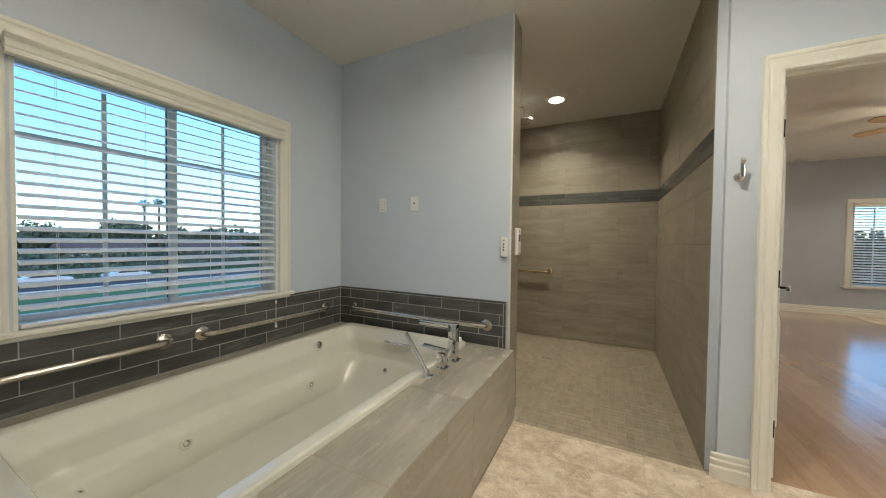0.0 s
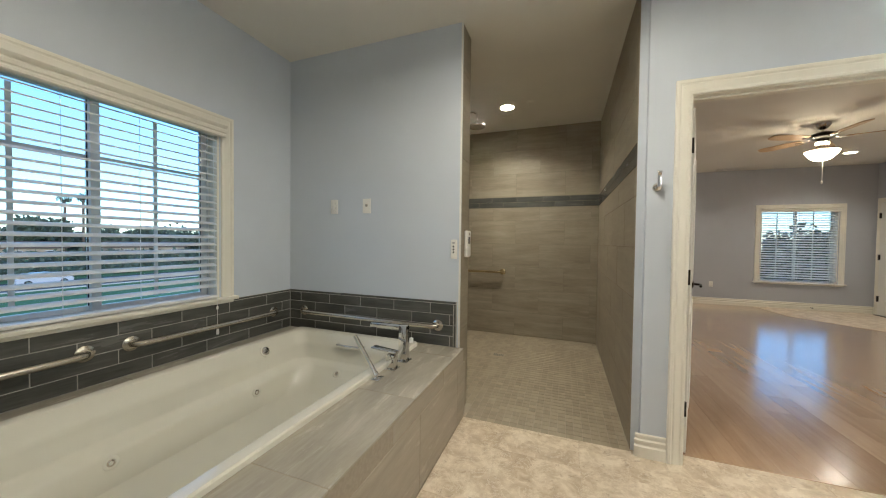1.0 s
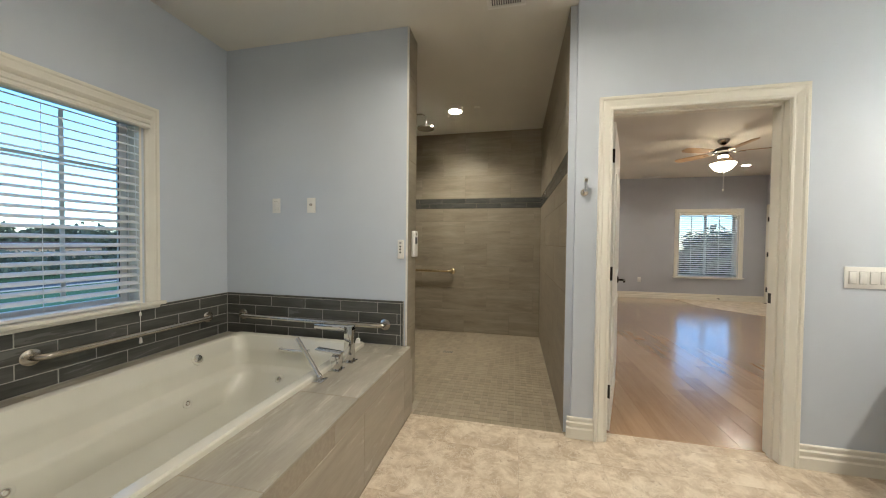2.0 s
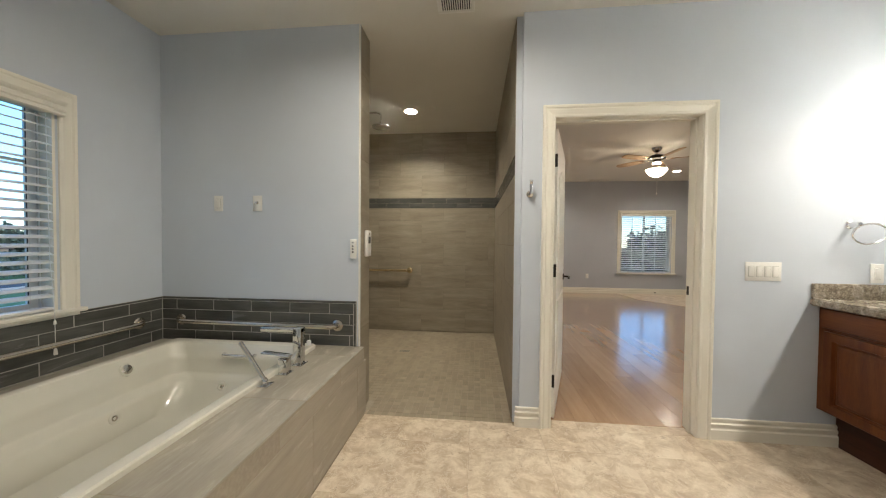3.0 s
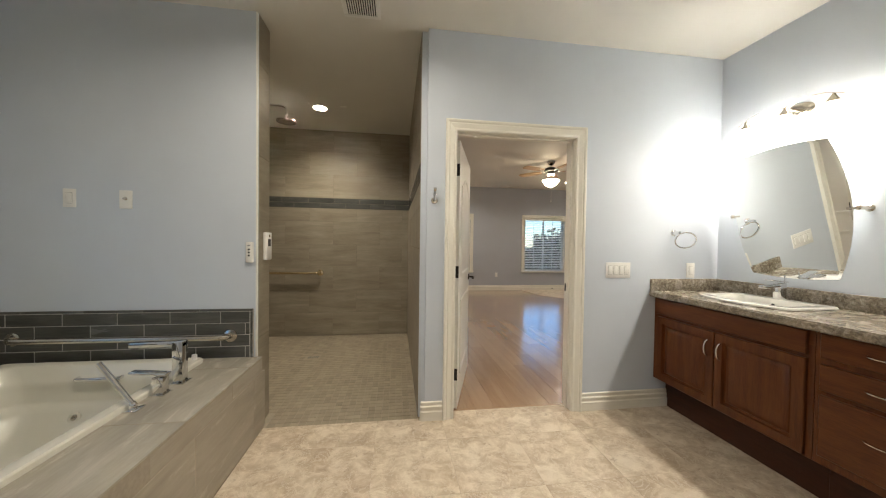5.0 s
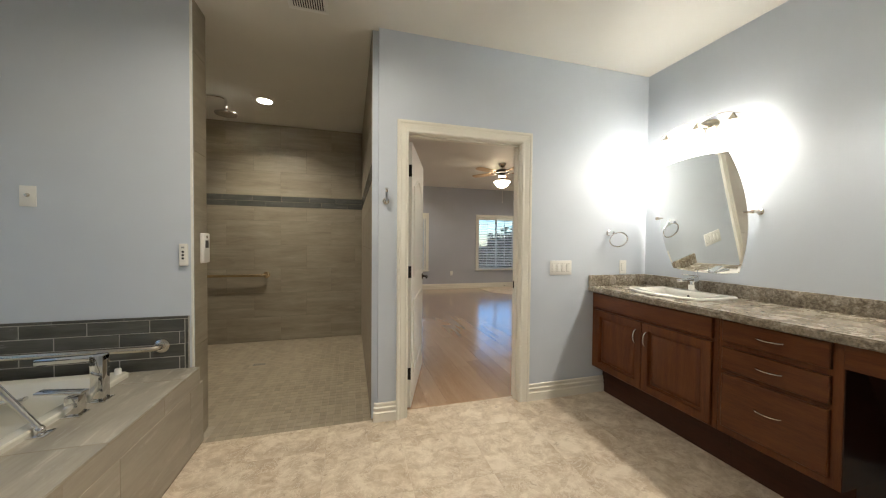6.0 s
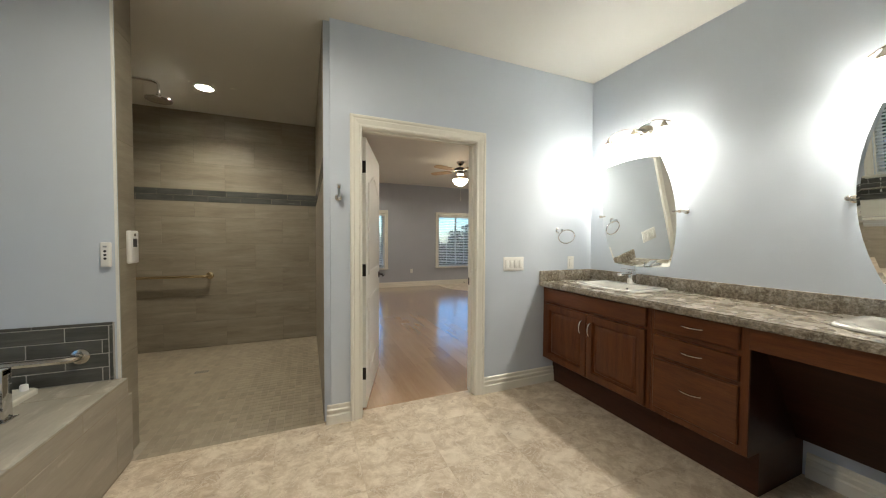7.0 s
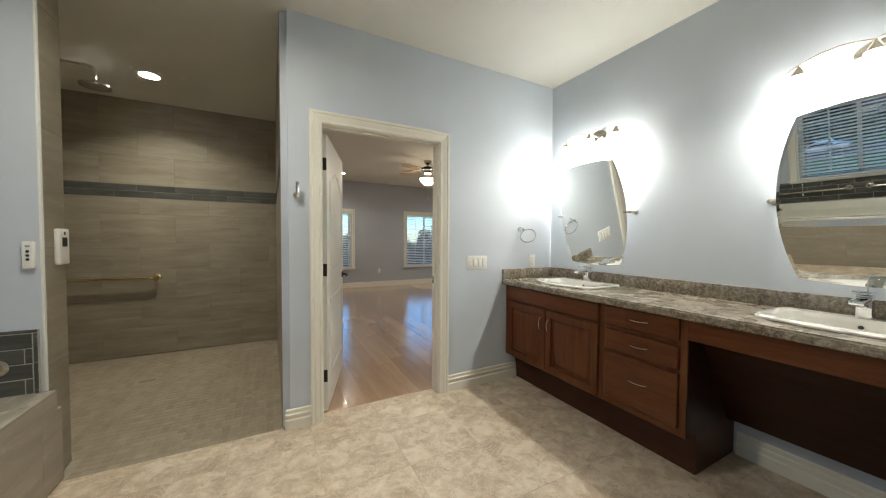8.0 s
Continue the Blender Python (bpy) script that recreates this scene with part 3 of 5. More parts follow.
def tile_field(parent, name, axis, face, depth, u0, u1, v0, v1, tu, tv, joint, material, shift=(0.0, 0.5), bevel=0.0018, proud=0.0006):
    """Tiles on the plane axis = face (their outer face), depth thick away from it in the sign of depth; u, v are the plane's other axes."""
    rows = max(1, math.ceil((v1 - v0 - 1e-6) / tv))
    for r in range(rows):
        b0, b1 = v0 + r * tv, min(v0 + (r + 1) * tv, v1)
        start = u0 - tu * (shift[r % len(shift)] % 1.0)
        k = 0
        while start + k * tu < u1 - 1e-6:
            a0, a1 = max(u0, start + k * tu), min(u1, start + (k + 1) * tu)
            k += 1
            if a1 - a0 < 0.012 or b1 - b0 < 0.008:
                continue
            w, h = a1 - a0 - joint, b1 - b0 - joint
            c = face + depth / 2 + random.uniform(-proud, proud)
            if axis == "x":
                size, at = (abs(depth), w, h), (c, (a0 + a1) / 2, (b0 + b1) / 2)
            elif axis == "y":
                size, at = (w, abs(depth), h), ((a0 + a1) / 2, c, (b0 + b1) / 2)
            else:
                size, at = (w, h, abs(depth)), ((a0 + a1) / 2, (b0 + b1) / 2, c)
            ob = new(name, tile_mesh(name, size, material, bevel))
            ob.location = at
            ob.parent = parent


DZ, DF, DY0 = 0.49, -1.212, -2.35     # tub deck: top, front face, near end
# slate strip on the west wall and on the wall at the tub's foot
part("grout", box_bm(XL, XL + 0.0095, DY0, YT, DZ - 0.02, 0.812), GROUT, wall_west)
part("grout", box_bm(XL + 0.0095, -1.266, YT - 0.0095, YT, DZ - 0.02, 0.812), GROUT, wall_tub)
tile_field(wall_west, "slate_tile", "x", XL + 0.011, -0.009, DY0, YT - 0.011, DZ, 0.796, 0.3085, 0.0765, 0.0042, SLATE, (0.63, 0.12))
tile_field(wall_tub, "slate_tile", "y", YT - 0.011, 0.009, XL + 0.012, -1.288, DZ, 0.796, 0.2985, 0.0765, 0.0042, SLATE, (0.102, 0.605))
tile_field(wall_tub, "edge_tile", "y", YT - 0.012, 0.01, XL + 0.012, -1.27, 0.798, 0.814, 0.33, 0.03, 0.002, SLATE, (0.4,))
tile_field(wall_west, "edge_tile", "x", XL + 0.012, -0.01, DY0, YT - 0.012, 0.798, 0.8115, 0.33, 0.03, 0.002, SLATE, (0.4,))
tile_field(wall_tub, "edge_tile", "y", YT - 0.012, 0.01, -1.286, -1.27, DZ, 0.796, 0.03, 0.155, 0.002, SLATE, (0.0,))
part("corner_bead", box_bm(XP - 0.0125, XP - 0.001, YT - 0.002, YT + 0.0115, DZ, H, bevel=0.003), PLATE, wall_tub, "white corner bead")

# shower walls
part("grout", box_bm(-2.3, SX, SY + 0.0012, SY + 0.012, 0, H), TILE_GROUT, wall_sh_n)
part("grout", box_bm(SX + 0.0012, SX + 0.012, 0.047, SY + 0.012, 0, H), TILE_GROUT, wall_sh_e)
for z0, z1 in ((0.0, 1.70), (1.842, H)):
    tile_field(wall_sh_n, "wall_tile", "y", SY, 0.01, -2.3, SX + 0.002, z0, z1, 0.61, 0.305, 0.0012, SHOWER_TILE, (0.15, 0.65))
    tile_field(wall_sh_e, "wall_tile", "x", SX, 0.01, 0.046, SY - 0.001, z0, z1, 0.61, 0.305, 0.0012, SHOWER_TILE, (0.4, 0.9))
tile_field(wall_sh_n, "band_tile", "y", SY - 0.002, 0.012, -2.3, SX - 0.001, 1.703, 1.839, 0.33, 0.068, 0.003, SLATE, (0.1, 0.55))
tile_field(wall_sh_e, "band_tile", "x", SX - 0.002, 0.012, 0.046, SY - 0.003, 1.703, 1.839, 0.33, 0.068, 0.003, SLATE, (0.35, 0.8))
part("grout", box_bm(XP - 0.012, XP - 0.0015, YT + 0.0125, 0.221, 0, H), TILE_GROUT, wall_tub)
tile_field(wall_tub, "wall_tile", "x", XP, -0.008, YT + 0.013, 0.222, 0.0, H, 0.3, 0.61, 0.0025, SHOWER_TILE, (0.0,))
part("back_tiling", box_bm(-2.3, XP - 0.002, 0.2155, 0.224, 0, H), SHOWER_TILE, wall_tub, "taupe tiled back face towards the shower")


# ---- tub deck, tub and its fittings ----
TX0, TX1, TY0, TY1 = -2.617, -1.535, -1.95, -0.035
deck = thing("tub_deck", "greige porcelain tiled tub deck built against the wall", "tub deck")
for n, b in (("core", (XL, TX0 + 0.03, DY0, YT, 0, DZ - 0.0015)), ("core", (TX1 - 0.03, DF - 0.0015, DY0, YT, 0, DZ - 0.0015)),
             ("core", (TX0 + 0.03, TX1 - 0.03, TY1 - 0.03, YT, 0, DZ - 0.0015)), ("core", (TX0 + 0.03, TX1 - 0.03, DY0, TY0 + 0.03, 0, DZ - 0.0015))):
    part(n, box_bm(*b), GROUT_DARK, deck)
deck_tile = lambda u0, u1, v0, v1, tv, sh=(0.0,): tile_field(deck, "deck_tile", "z", DZ, -0.01, u0, u1, v0, v1, u1 - u0, tv, 0.0025, DECK_TILE, sh)
deck_tile(TX1 - 0.012, DF, -1.988, YT - 0.002, 0.605)
deck_tile(TX1 - 0.012, DF, DY0, -1.988, 0.4)
deck_tile(XL + 0.012, TX0 + 0.012, DY0, YT - 0.012, 0.605)
deck_tile(TX0 + 0.014, TX1 - 0.014, TY1 - 0.012, YT - 0.012, 0.3)
tile_field(deck, "front_tile", "x", DF, -0.01, DY0, 0.06, 0.002, 0.387, 0.605, 0.5, 0.0015, FRONT_TILE, (0.3,))
tile_field(deck, "front_tile", "x", DF - 0.001, -0.01, DY0, YT - 0.001, 0.387, DZ - 0.0105, 0.605, 0.5, 0.0015, FRONT_TILE, (0.75,))
part("end_block", box_bm(XP + 0.002, DF - 0.0102, YT, 0.06, 0, 0.386, bevel=0.001, seg=1), FRONT_TILE, deck)


def bathtub():
    tub = thing("bathtub", "white acrylic whirlpool tub set into the tiled deck", "bathtub")
    rings = []
    for ix, iy, z, r in ((0.03, 0.03, 0.465, 0.03), (0.0, 0.0, 0.488, 0.03), (0.0, 0.0, 0.509, 0.03), (0.006, 0.006, 0.517, 0.03), (0.05, 0.055, 0.5185, 0.06), (0.06, 0.066, 0.513, 0.07), (0.066, 0.072, 0.5, 0.075),
                         (0.097, 0.098, 0.437, 0.085), (0.102, 0.102, 0.424, 0.088), (0.104, 0.104, 0.405, 0.09), (0.108, 0.11, 0.325, 0.095), (0.114, 0.114, 0.313, 0.095), (0.124, 0.12, 0.307, 0.1), (0.16, 0.136, 0.282, 0.11), (0.17, 0.144, 0.273, 0.112), (0.174, 0.15, 0.258, 0.115),
                         (0.184, 0.215, 0.2, 0.13), (0.2, 0.26, 0.13, 0.14), (0.235, 0.31, 0.1, 0.15), (0.42, 0.55, 0.085, 0.1)):
        rings.append([(x, y, z) for x, y in round_rect(TX0 + ix, TX1 - ix, TY0 + iy, TY1 - iy, r, 8)])
    part("shell", loft(bmesh.new(), rings, False, True), ACRYLIC, tub)

    def jet(at, axis):
        m = Matrix.Translation(at) @ Vector(axis).to_track_quat("Z", "Y").to_matrix().to_4x4()
        j = part("jet", add_lathe(bmesh.new(), [(0.03, -0.008), (0.03, 0.001), (0.026, 0.004), (0.019, 0.005), (0.0165, 0.003), (0.0155, -0.006)], m, 20), ACRYLIC, tub)
        part("nozzle", add_lathe(bmesh.new(), [(0.0155, -0.002), (0.0145, 0.003), (0.009, 0.005), (0.0088, -0.002), (0.002, -0.003)], m, 16), STEEL, j)
    for y in (-0.605, -1.34, -1.7):
        jet((TX0 + 0.179, y, 0.234), (1, 0, 0.2))
    for y in (-0.605, -1.34):
        jet((TX1 - 0.179, y, 0.234), (-1, 0, 0.2))
    jet((-2.125, TY1 - 0.165, 0.25), (0, -1, 0.6))
    m = Matrix.Translation((TX0 + 0.09, -0.465, 0.45)) @ Vector((1, 0, 0.48)).to_track_quat("Z", "Y").to_matrix().to_4x4()
    o = part("overflow", add_lathe(bmesh.new(), [(0.04, -0.008), (0.04, 0.003), (0.036, 0.007), (0.012, 0.008)], m, 28), ACRYLIC, tub, "white overflow ring with a nickel dial")
    part("button", add_lathe(bmesh.new(), [(0.029, 0.005), (0.029, 0.01), (0.026, 0.012), (0.004, 0.0125)], m, 24), STEEL, o)
    part("drain", add_lathe(bmesh.new(), [(0.035, 0.085), (0.035, 0.09), (0.02, 0.093)], Matrix.Translation((-2.08, -0.62, 0)), 20), CHROME, tub)
    grip = [(-2.16, -0.125, 0.447), (-2.157, -0.15, 0.447), (-2.145, -0.158, 0.447), (-1.95, -0.158, 0.447), (-1.937, -0.15, 0.447), (-1.934, -0.125, 0.447)]
    part("grip_bar", add_tube(bmesh.new(), grip, 0.011, 12), CHROME, tub, "chrome grip bar")
    part("air_button", add_lathe(bmesh.new(), [(0.015, 0.515), (0.015, 0.543), (0.012, 0.548), (0.004, 0.549)], Matrix.Translation((-1.575, -0.075, 0)), 18), PLATE, tub, "white plastic air switch")
    return tub


bathtub()


def tub_filler():
    f = thing("tub_filler", "square chrome deck-mounted tub filler with lever", "faucet")
    part("escutcheon", box_bm(-1.53, -1.452, -0.392, -0.314, DZ, DZ + 0.006, bevel=0.002), CHROME, f)
    part("column", box_bm(-1.517, -1.465, -0.378, -0.328, DZ + 0.006, 0.715, bevel=0.003), CHROME, f)
    part("spout", box_bm(-1.725, -1.465, -0.376, -0.33, 0.687, 0.712, bevel=0.003), CHROME, f)
    part("outlet", box_bm(-1.718, -1.685, -0.369, -0.337, 0.68, 0.688, bevel=0.001), DARK_PLASTIC, f)
    h = thing("tub_valve", "square chrome tub valve with flat lever", "faucet")
    part("escutcheon", box_bm(-1.532, -1.462, -0.527, -0.457, DZ, DZ + 0.006, bevel=0.002), CHROME, h)
    part("body", box_bm(-1.522, -1.472, -0.517, -0.467, DZ + 0.006, 0.578, bevel=0.003), CHROME, h)
    bm = box_bm(-0.135, 0.03, -0.024, 0.024, -0.006, 0.006, bevel=0.003)
    bm.transform(pose(-1.492, -0.492, 0.592, 0, 5, 0))
    part("lever", bm, CHROME, h)
    s = thing("hand_shower", "slim chrome hand shower leaning in its deck socket", "hand shower")
    part("base_plate", box_bm(-1.545, -1.478, -0.678, -0.612, DZ, DZ + 0.006, bevel=0.002), CHROME, s)
    part("socket", add_lathe(bmesh.new(), [(0.016, DZ + 0.006), (0.017, DZ + 0.02), (0.014, DZ + 0.03), (0.01, DZ + 0.036)], Matrix.Translation((-1.512, -0.645, 0)), 18), CHROME, s)
    part("wand", add_tube(bmesh.new(), [(-1.512, -0.645, DZ + 0.022), (-1.58, -0.643, 0.608), (-1.652, -0.64, 0.706)], 0.012, 14), CHROME, s)


tub_filler()


def grab_bar(a, b, out, label, standoff=0.055, r=0.0165, material=NICKEL, group="grab bars"):
    """A bar between two wall points a and b, standing off the wall along `out`."""
    a, b, out = Vector(a), Vector(b), Vector(out)
    d = (b - a).normalized()
    k = 0.045
    path = [a + out * 0.004, a + out * (standoff - k)] + [a + out * (standoff - k) + d * k + (-d * math.cos(radians(t)) + out * math.sin(radians(t))) * k for t in (20, 40, 60, 80, 90)]
    path += [b + out * (standoff - k) - d * k + (d * math.cos(radians(t)) + out * math.sin(radians(t))) * k for t in (90, 80, 60, 40, 20)] + [b + out * (standoff - k), b + out * 0.004]
    g = thing("grab_bar", label, "grab bar", group=group)
    part("bar", add_tube(bmesh.new(), path, r, 16), material, g)
    for p in (a, b):
        m = Matrix.Translation(p) @ out.to_track_quat("Z", "Y").to_matrix().to_4x4()
        part("flange", add_lathe(bmesh.new(), [(0.04, 0.0), (0.04, 0.004), (0.03, 0.009), (0.02, 0.011)], m, 28), material, g)
    return g


grab_bar((XL + 0.011, -2.25, 0.66), (XL + 0.011, -1.285, 0.662), (1, 0, 0), "brushed nickel grab bar on the slate tile under the window")
grab_bar((XL + 0.011, -1.1, 0.66), (XL + 0.011, -0.165, 0.65), (1, 0, 0), "brushed nickel grab bar on the slate tile under the window")
grab_bar((-2.62, YT - 0.011, 0.645), (-1.405, YT - 0.011, 0.637), (0, -1, 0), "long brushed nickel grab bar at the foot of the tub")
grab_bar((-2.2, SY, 0.842), (-1.335, SY, 0.842), (0, -1, 0), "steel grab bar on the shower's back wall, tile reflection tinted in", 0.07, 0.016, TINTED_STEEL)


# ---- shower fittings ----
def shower_fittings():
    s = thing("rain_shower", "round chrome rain shower on a wall arm", "shower")
    hx, hy = -1.5, 1.38
    part("arm", add_tube(bmesh.new(), [(-2.302, hy, 2.690), (-1.62, hy, 2.690), (-1.55, hy, 2.688), (hx - 0.012, hy, 2.675), (hx, hy, 2.655), (hx, hy, 2.570)], 0.012, 14), CHROME, s)
    part("flange", add_lathe(bmesh.new(), [(0.035, 0), (0.035, 0.006), (0.02, 0.014)], Matrix.Translation((-2.3, hy, 2.690)) @ pose(0, 0, 0, 0, 90, 0), 24), CHROME, s)
    part("swivel", add_lathe(bmesh.new(), [(0.012, 2.585), (0.02, 2.575), (0.02, 2.555), (0.014, 2.545)], Matrix.Translation((hx, hy, 0)), 18), CHROME, s)
    part("head", add_lathe(bmesh.new(), [(0.02, 2.55), (0.06, 2.543), (0.098, 2.532), (0.1, 2.525), (0.097, 2.517), (0.09, 2.515)], Matrix.Translation((hx, hy, 0)), 36), CHROME, s)
    part("nozzle_face", add_lathe(bmesh.new(), [(0.09, 2.516), (0.088, 2.513), (0.01, 2.513)], Matrix.Translation((hx, hy, 0)), 36), STEEL, s, "grey nozzle face")
    d = thing("floor_drain", "square dark slotted floor drain in the mosaic", "drain")
    for i in range(6):
        part("slot", box_bm(-1.27 + i * 0.019, -1.261 + i * 0.019, 1.345, 1.435, -0.012, -0.0045), DARK_PLASTIC, d)
    part("grate", box_bm(-1.282, -1.158, 1.335, 1.445, -0.016, -0.006, bevel=0.001), STEEL, d)


shower_fittings()


def downlight(x, y, label, lens, deep, drop=0.0):
    d = thing("downlight", label, "downlight", group="recessed downlights")
    r, m = CAN_R, Matrix.Translation((x, y, -drop))
    part("trim_ring", add_lathe(bmesh.new(), [(r - 0.003, H - 0.001), (r + 0.02, H - 0.001), (r + 0.02, H - 0.004), (r + 0.004, H - 0.007), (r - 0.003, H - 0.004)], m, 32, False), PLATE, d)
    part("baffle", add_lathe(bmesh.new(), [(r - 0.003, H - 0.002), (r - 0.006, H + 0.05), (r - 0.012, H + 0.1)], m, 32, False), PLATE, d)
    part("lens", add_lathe(bmesh.new(), [(r - 0.009, H + deep), (r * 0.5, H + deep - 0.005), (0.004, H + deep - 0.007)], m, 32), lens, d, "lit frosted lens")


for x, y in CANS_SHOWER:
    downlight(x, y, "lit round recessed downlight in the shower ceiling", CAN_LENS, 0.06, fall(y))
downlight(*CANS_BATH[0], "dimly lit recessed downlight in the ceiling over the tub", DIM_LENS, 0.012)
downlight(*CANS_BATH[1], "added fill downlight in the bathroom ceiling, out of view", FILL_LENS, 0.012)
for x, y in CANS_BED + CANS_ADDED:
    downlight(x, y, "lit round recessed downlight in the bedroom ceiling, door-side pair added", BED_LENS, 0.05)
sp = thing("sprinkler_cap", "flat off-white sprinkler cap on the shower ceiling", "sprinkler")
part("cap", add_lathe(bmesh.new(), [(0.035, H), (0.035, H - 0.004), (0.028, H - 0.007), (0.005, H - 0.008)], Matrix.Translation((-0.93, 1.452, -fall(1.452))), 24), CEIL, sp)


def ceiling_vent(x0, x1, y0, y1, label, n, along="y"):
    v = thing("ceiling_vent", label, "vent")
    z = H
    for b in ((x0, x1, y0, y0 + 0.022), (x0, x1, y1 - 0.022, y1), (x0, x0 + 0.022, y0 + 0.022, y1 - 0.022), (x1 - 0.022, x1, y0 + 0.022, y1 - 0.022)):
        part("frame", box_bm(*b, z - 0.009, z, bevel=0.002), PLATE, v)
    part("backing", box_bm(x0 + 0.022, x1 - 0.022, y0 + 0.022, y1 - 0.022, z - 0.0015, z - 0.0005), DARK_PLASTIC, v)
    for i in range(n):
        if along == "y":
            a = x0 + 0.026 + (x1 - x0 - 0.052) * i / (n - 1)
            part("slat", box_bm(a - 0.003, a + 0.003, y0 + 0.022, y1 - 0.022, z - 0.008, z - 0.002), PLATE, v)
        else:
            a = y0 + 0.026 + (y1 - y0 - 0.052) * i / (n - 1)
            part("slat", box_bm(x0 + 0.022, x1 - 0.022, a - 0.004, a + 0.004, z - 0.008, z - 0.002), PLATE, v)


ceiling_vent(-0.69, -0.452, -0.3, -0.04, "white slatted exhaust vent in the bathroom ceiling", 14)
ceiling_vent(2.28, 2.63, 5.93, 6.11, "white slatted air vent in the bedroom ceiling", 4, "x")


# ---- wall plates and small fittings ----
SEAM = plain("shaded_plastic_seam", (0.4, 0.39, 0.36), 0.5)


def wall_plate(name, x, z, w, h, y, label, category, rockers=1):
    p = thing(name, label, category)
    part("plate", box_bm(x - w / 2, x + w / 2, y - 0.006, y, z - h / 2, z + h / 2, bevel=0.0025), PLATE, p)
    for i in range(rockers):
        cx = x + (i - (rockers - 1) / 2) * 0.046
        part("rocker", box_bm(cx - 0.0155, cx + 0.0155, y - 0.0095, y - 0.0055, z - 0.032, z + 0.032, bevel=0.0015), PLATE, p)
        # Darker sheet behind the rocker paints the shadow in its gap.
        part("rocker_gap_shade", box_bm(cx - 0.0175, cx + 0.0175, y - 0.0066, y - 0.0055, z - 0.034, z + 0.034), SEAM, p)
    return p


wall_plate("light_switch", -2.323, 1.51, 0.07, 0.114, YT, "single white rocker switch plate on the blue wall", "switch")
t = thing("cable_plate", "white wall plate with a centre socket", "wall plate")
part("plate", box_bm(-2.052, -1.98, YT - 0.006, YT, 1.453, 1.567, bevel=0.0025), PLATE, t)
part("socket", add_lathe(bmesh.new(), [(0.011, 0.0), (0.011, 0.006), (0.006, 0.012), (0.005, 0.018)], Matrix.Translation((-2.016, YT - 0.005, 1.515)) @ pose(0, 0, 0, 90, 0, 0), 14), STEEL, t)
wall_plate("light_switch", 1.36, 1.074, 0.206, 0.118, 0.0, "four-gang white rocker switch plate beside the doorway", "switch", 4)
wall_plate("wall_outlet", 1.992, 1.072, 0.072, 0.118, 0.0, "white rocker outlet plate above the counter splash", "outlet")
p = thing("wall_outlet", "white outlet plate on the bedroom wall", "outlet")
part("plate", box_bm(2.31, 2.38, BY - 0.006, BY, 0.36, 0.475, bevel=0.002), PLATE, p)
for z in (0.395, 0.44):
    part("socket", box_bm(2.33, 2.36, BY - 0.009, BY - 0.0055, z - 0.014, z + 0.014, bevel=0.003), PLATE, p)

r = thing("remote_control", "white remote control in a wall cradle", "remote control")
part("case", box_bm(-1.312, -1.268, YT - 0.022, YT, 1.118, 1.254, bevel=0.006, seg=3), PLATE, r)
for z in (1.165, 1.185, 1.205):
    part("button", add_lathe(bmesh.new(), [(0.0065, 0), (0.0065, 0.003), (0.004, 0.004)], Matrix.Translation((-1.29, YT - 0.021, z)) @ pose(0, 0, 0, 90, 0, 0), 12), DARK_PLASTIC, r)
part("button", box_bm(-1.298, -1.282, YT - 0.0245, YT - 0.021, 1.226, 1.236, bevel=0.001, seg=1), plain("grey_button", (0.35, 0.35, 0.36), 0.4), r)
c = thing("shower_control", "white digital shower control with a dark display", "shower control")
part("case", box_bm(XP, XP + 0.024, 0.105, 0.205, 1.128, 1.322, bevel=0.009, seg=3), PLATE, c)
part("display", box_bm(XP + 0.0225, XP + 0.0255, 0.132, 0.178, 1.225, 1.275, bevel=0.001, seg=1), DARK_PLASTIC, c, "dark glass display")
part("button", add_lathe(bmesh.new(), [(0.01, 0), (0.01, 0.003), (0.006, 0.004)], Matrix.Translation((XP + 0.0225, 0.155, 1.297)) @ pose(0, 0, 0, 0, 90, 0), 14), STEEL, c)

hk = thing("robe_hook", "brushed nickel robe hook on the blue wall corner", "hook")
part("plate", add_lathe(bmesh.new(), [(0.024, 0), (0.024, 0.005), (0.02, 0.014), (0.012, 0.02)], Matrix.Translation((-0.073, 0, 1.562)) @ pose(0, 0, 0, 90, 0, 0), 24), STEEL, hk)
finger = [(-0.073, -0.012, 1.555), (-0.073, -0.034, 1.552), (-0.073, -0.046, 1.562), (-0.073, -0.047, 1.585), (-0.073, -0.044, 1.61), (-0.073, -0.047, 1.628), (-0.073, -0.055, 1.64)]
bm = add_tube(bmesh.new(), finger, 0, 12, (0.019, 0.012))
add_lathe(bm, [(0.004, -0.006), (0.011, -0.003), (0.0135, 0.001), (0.011, 0.005), (0.003, 0.007)], Matrix.Translation((-0.073, -0.056, 1.642)) @ pose(0, 0, 0, 30, 0, 0), 16)
part("hook", bm, CHROME, hk)


tr = thing("towel_ring", "polished chrome towel ring on a wall post", "towel ring")
part("post", add_lathe(bmesh.new(), [(0.026, 0), (0.026, 0.006), (0.017, 0.012), (0.012, 0.03), (0.015, 0.05), (0.012, 0.058)], Matrix.Translation((1.835, 0, 1.368)) @ pose(0, 0, 0, 90, 0, 0), 24), CHROME, tr)
ring = [Vector((1.895, -0.05, 1.312)) + Vector((0.092 * math.cos(a), -0.012 * math.sin(a), 0.06 * math.sin(a))) for a in [radians(128 - 352 * i / 40) for i in range(41)]]
part("ring", add_tube(bmesh.new(), ring, 0.006, 10), CHROME, tr)


# ---- vanity wall ----
FX = 1.668   # front of doors and drawers


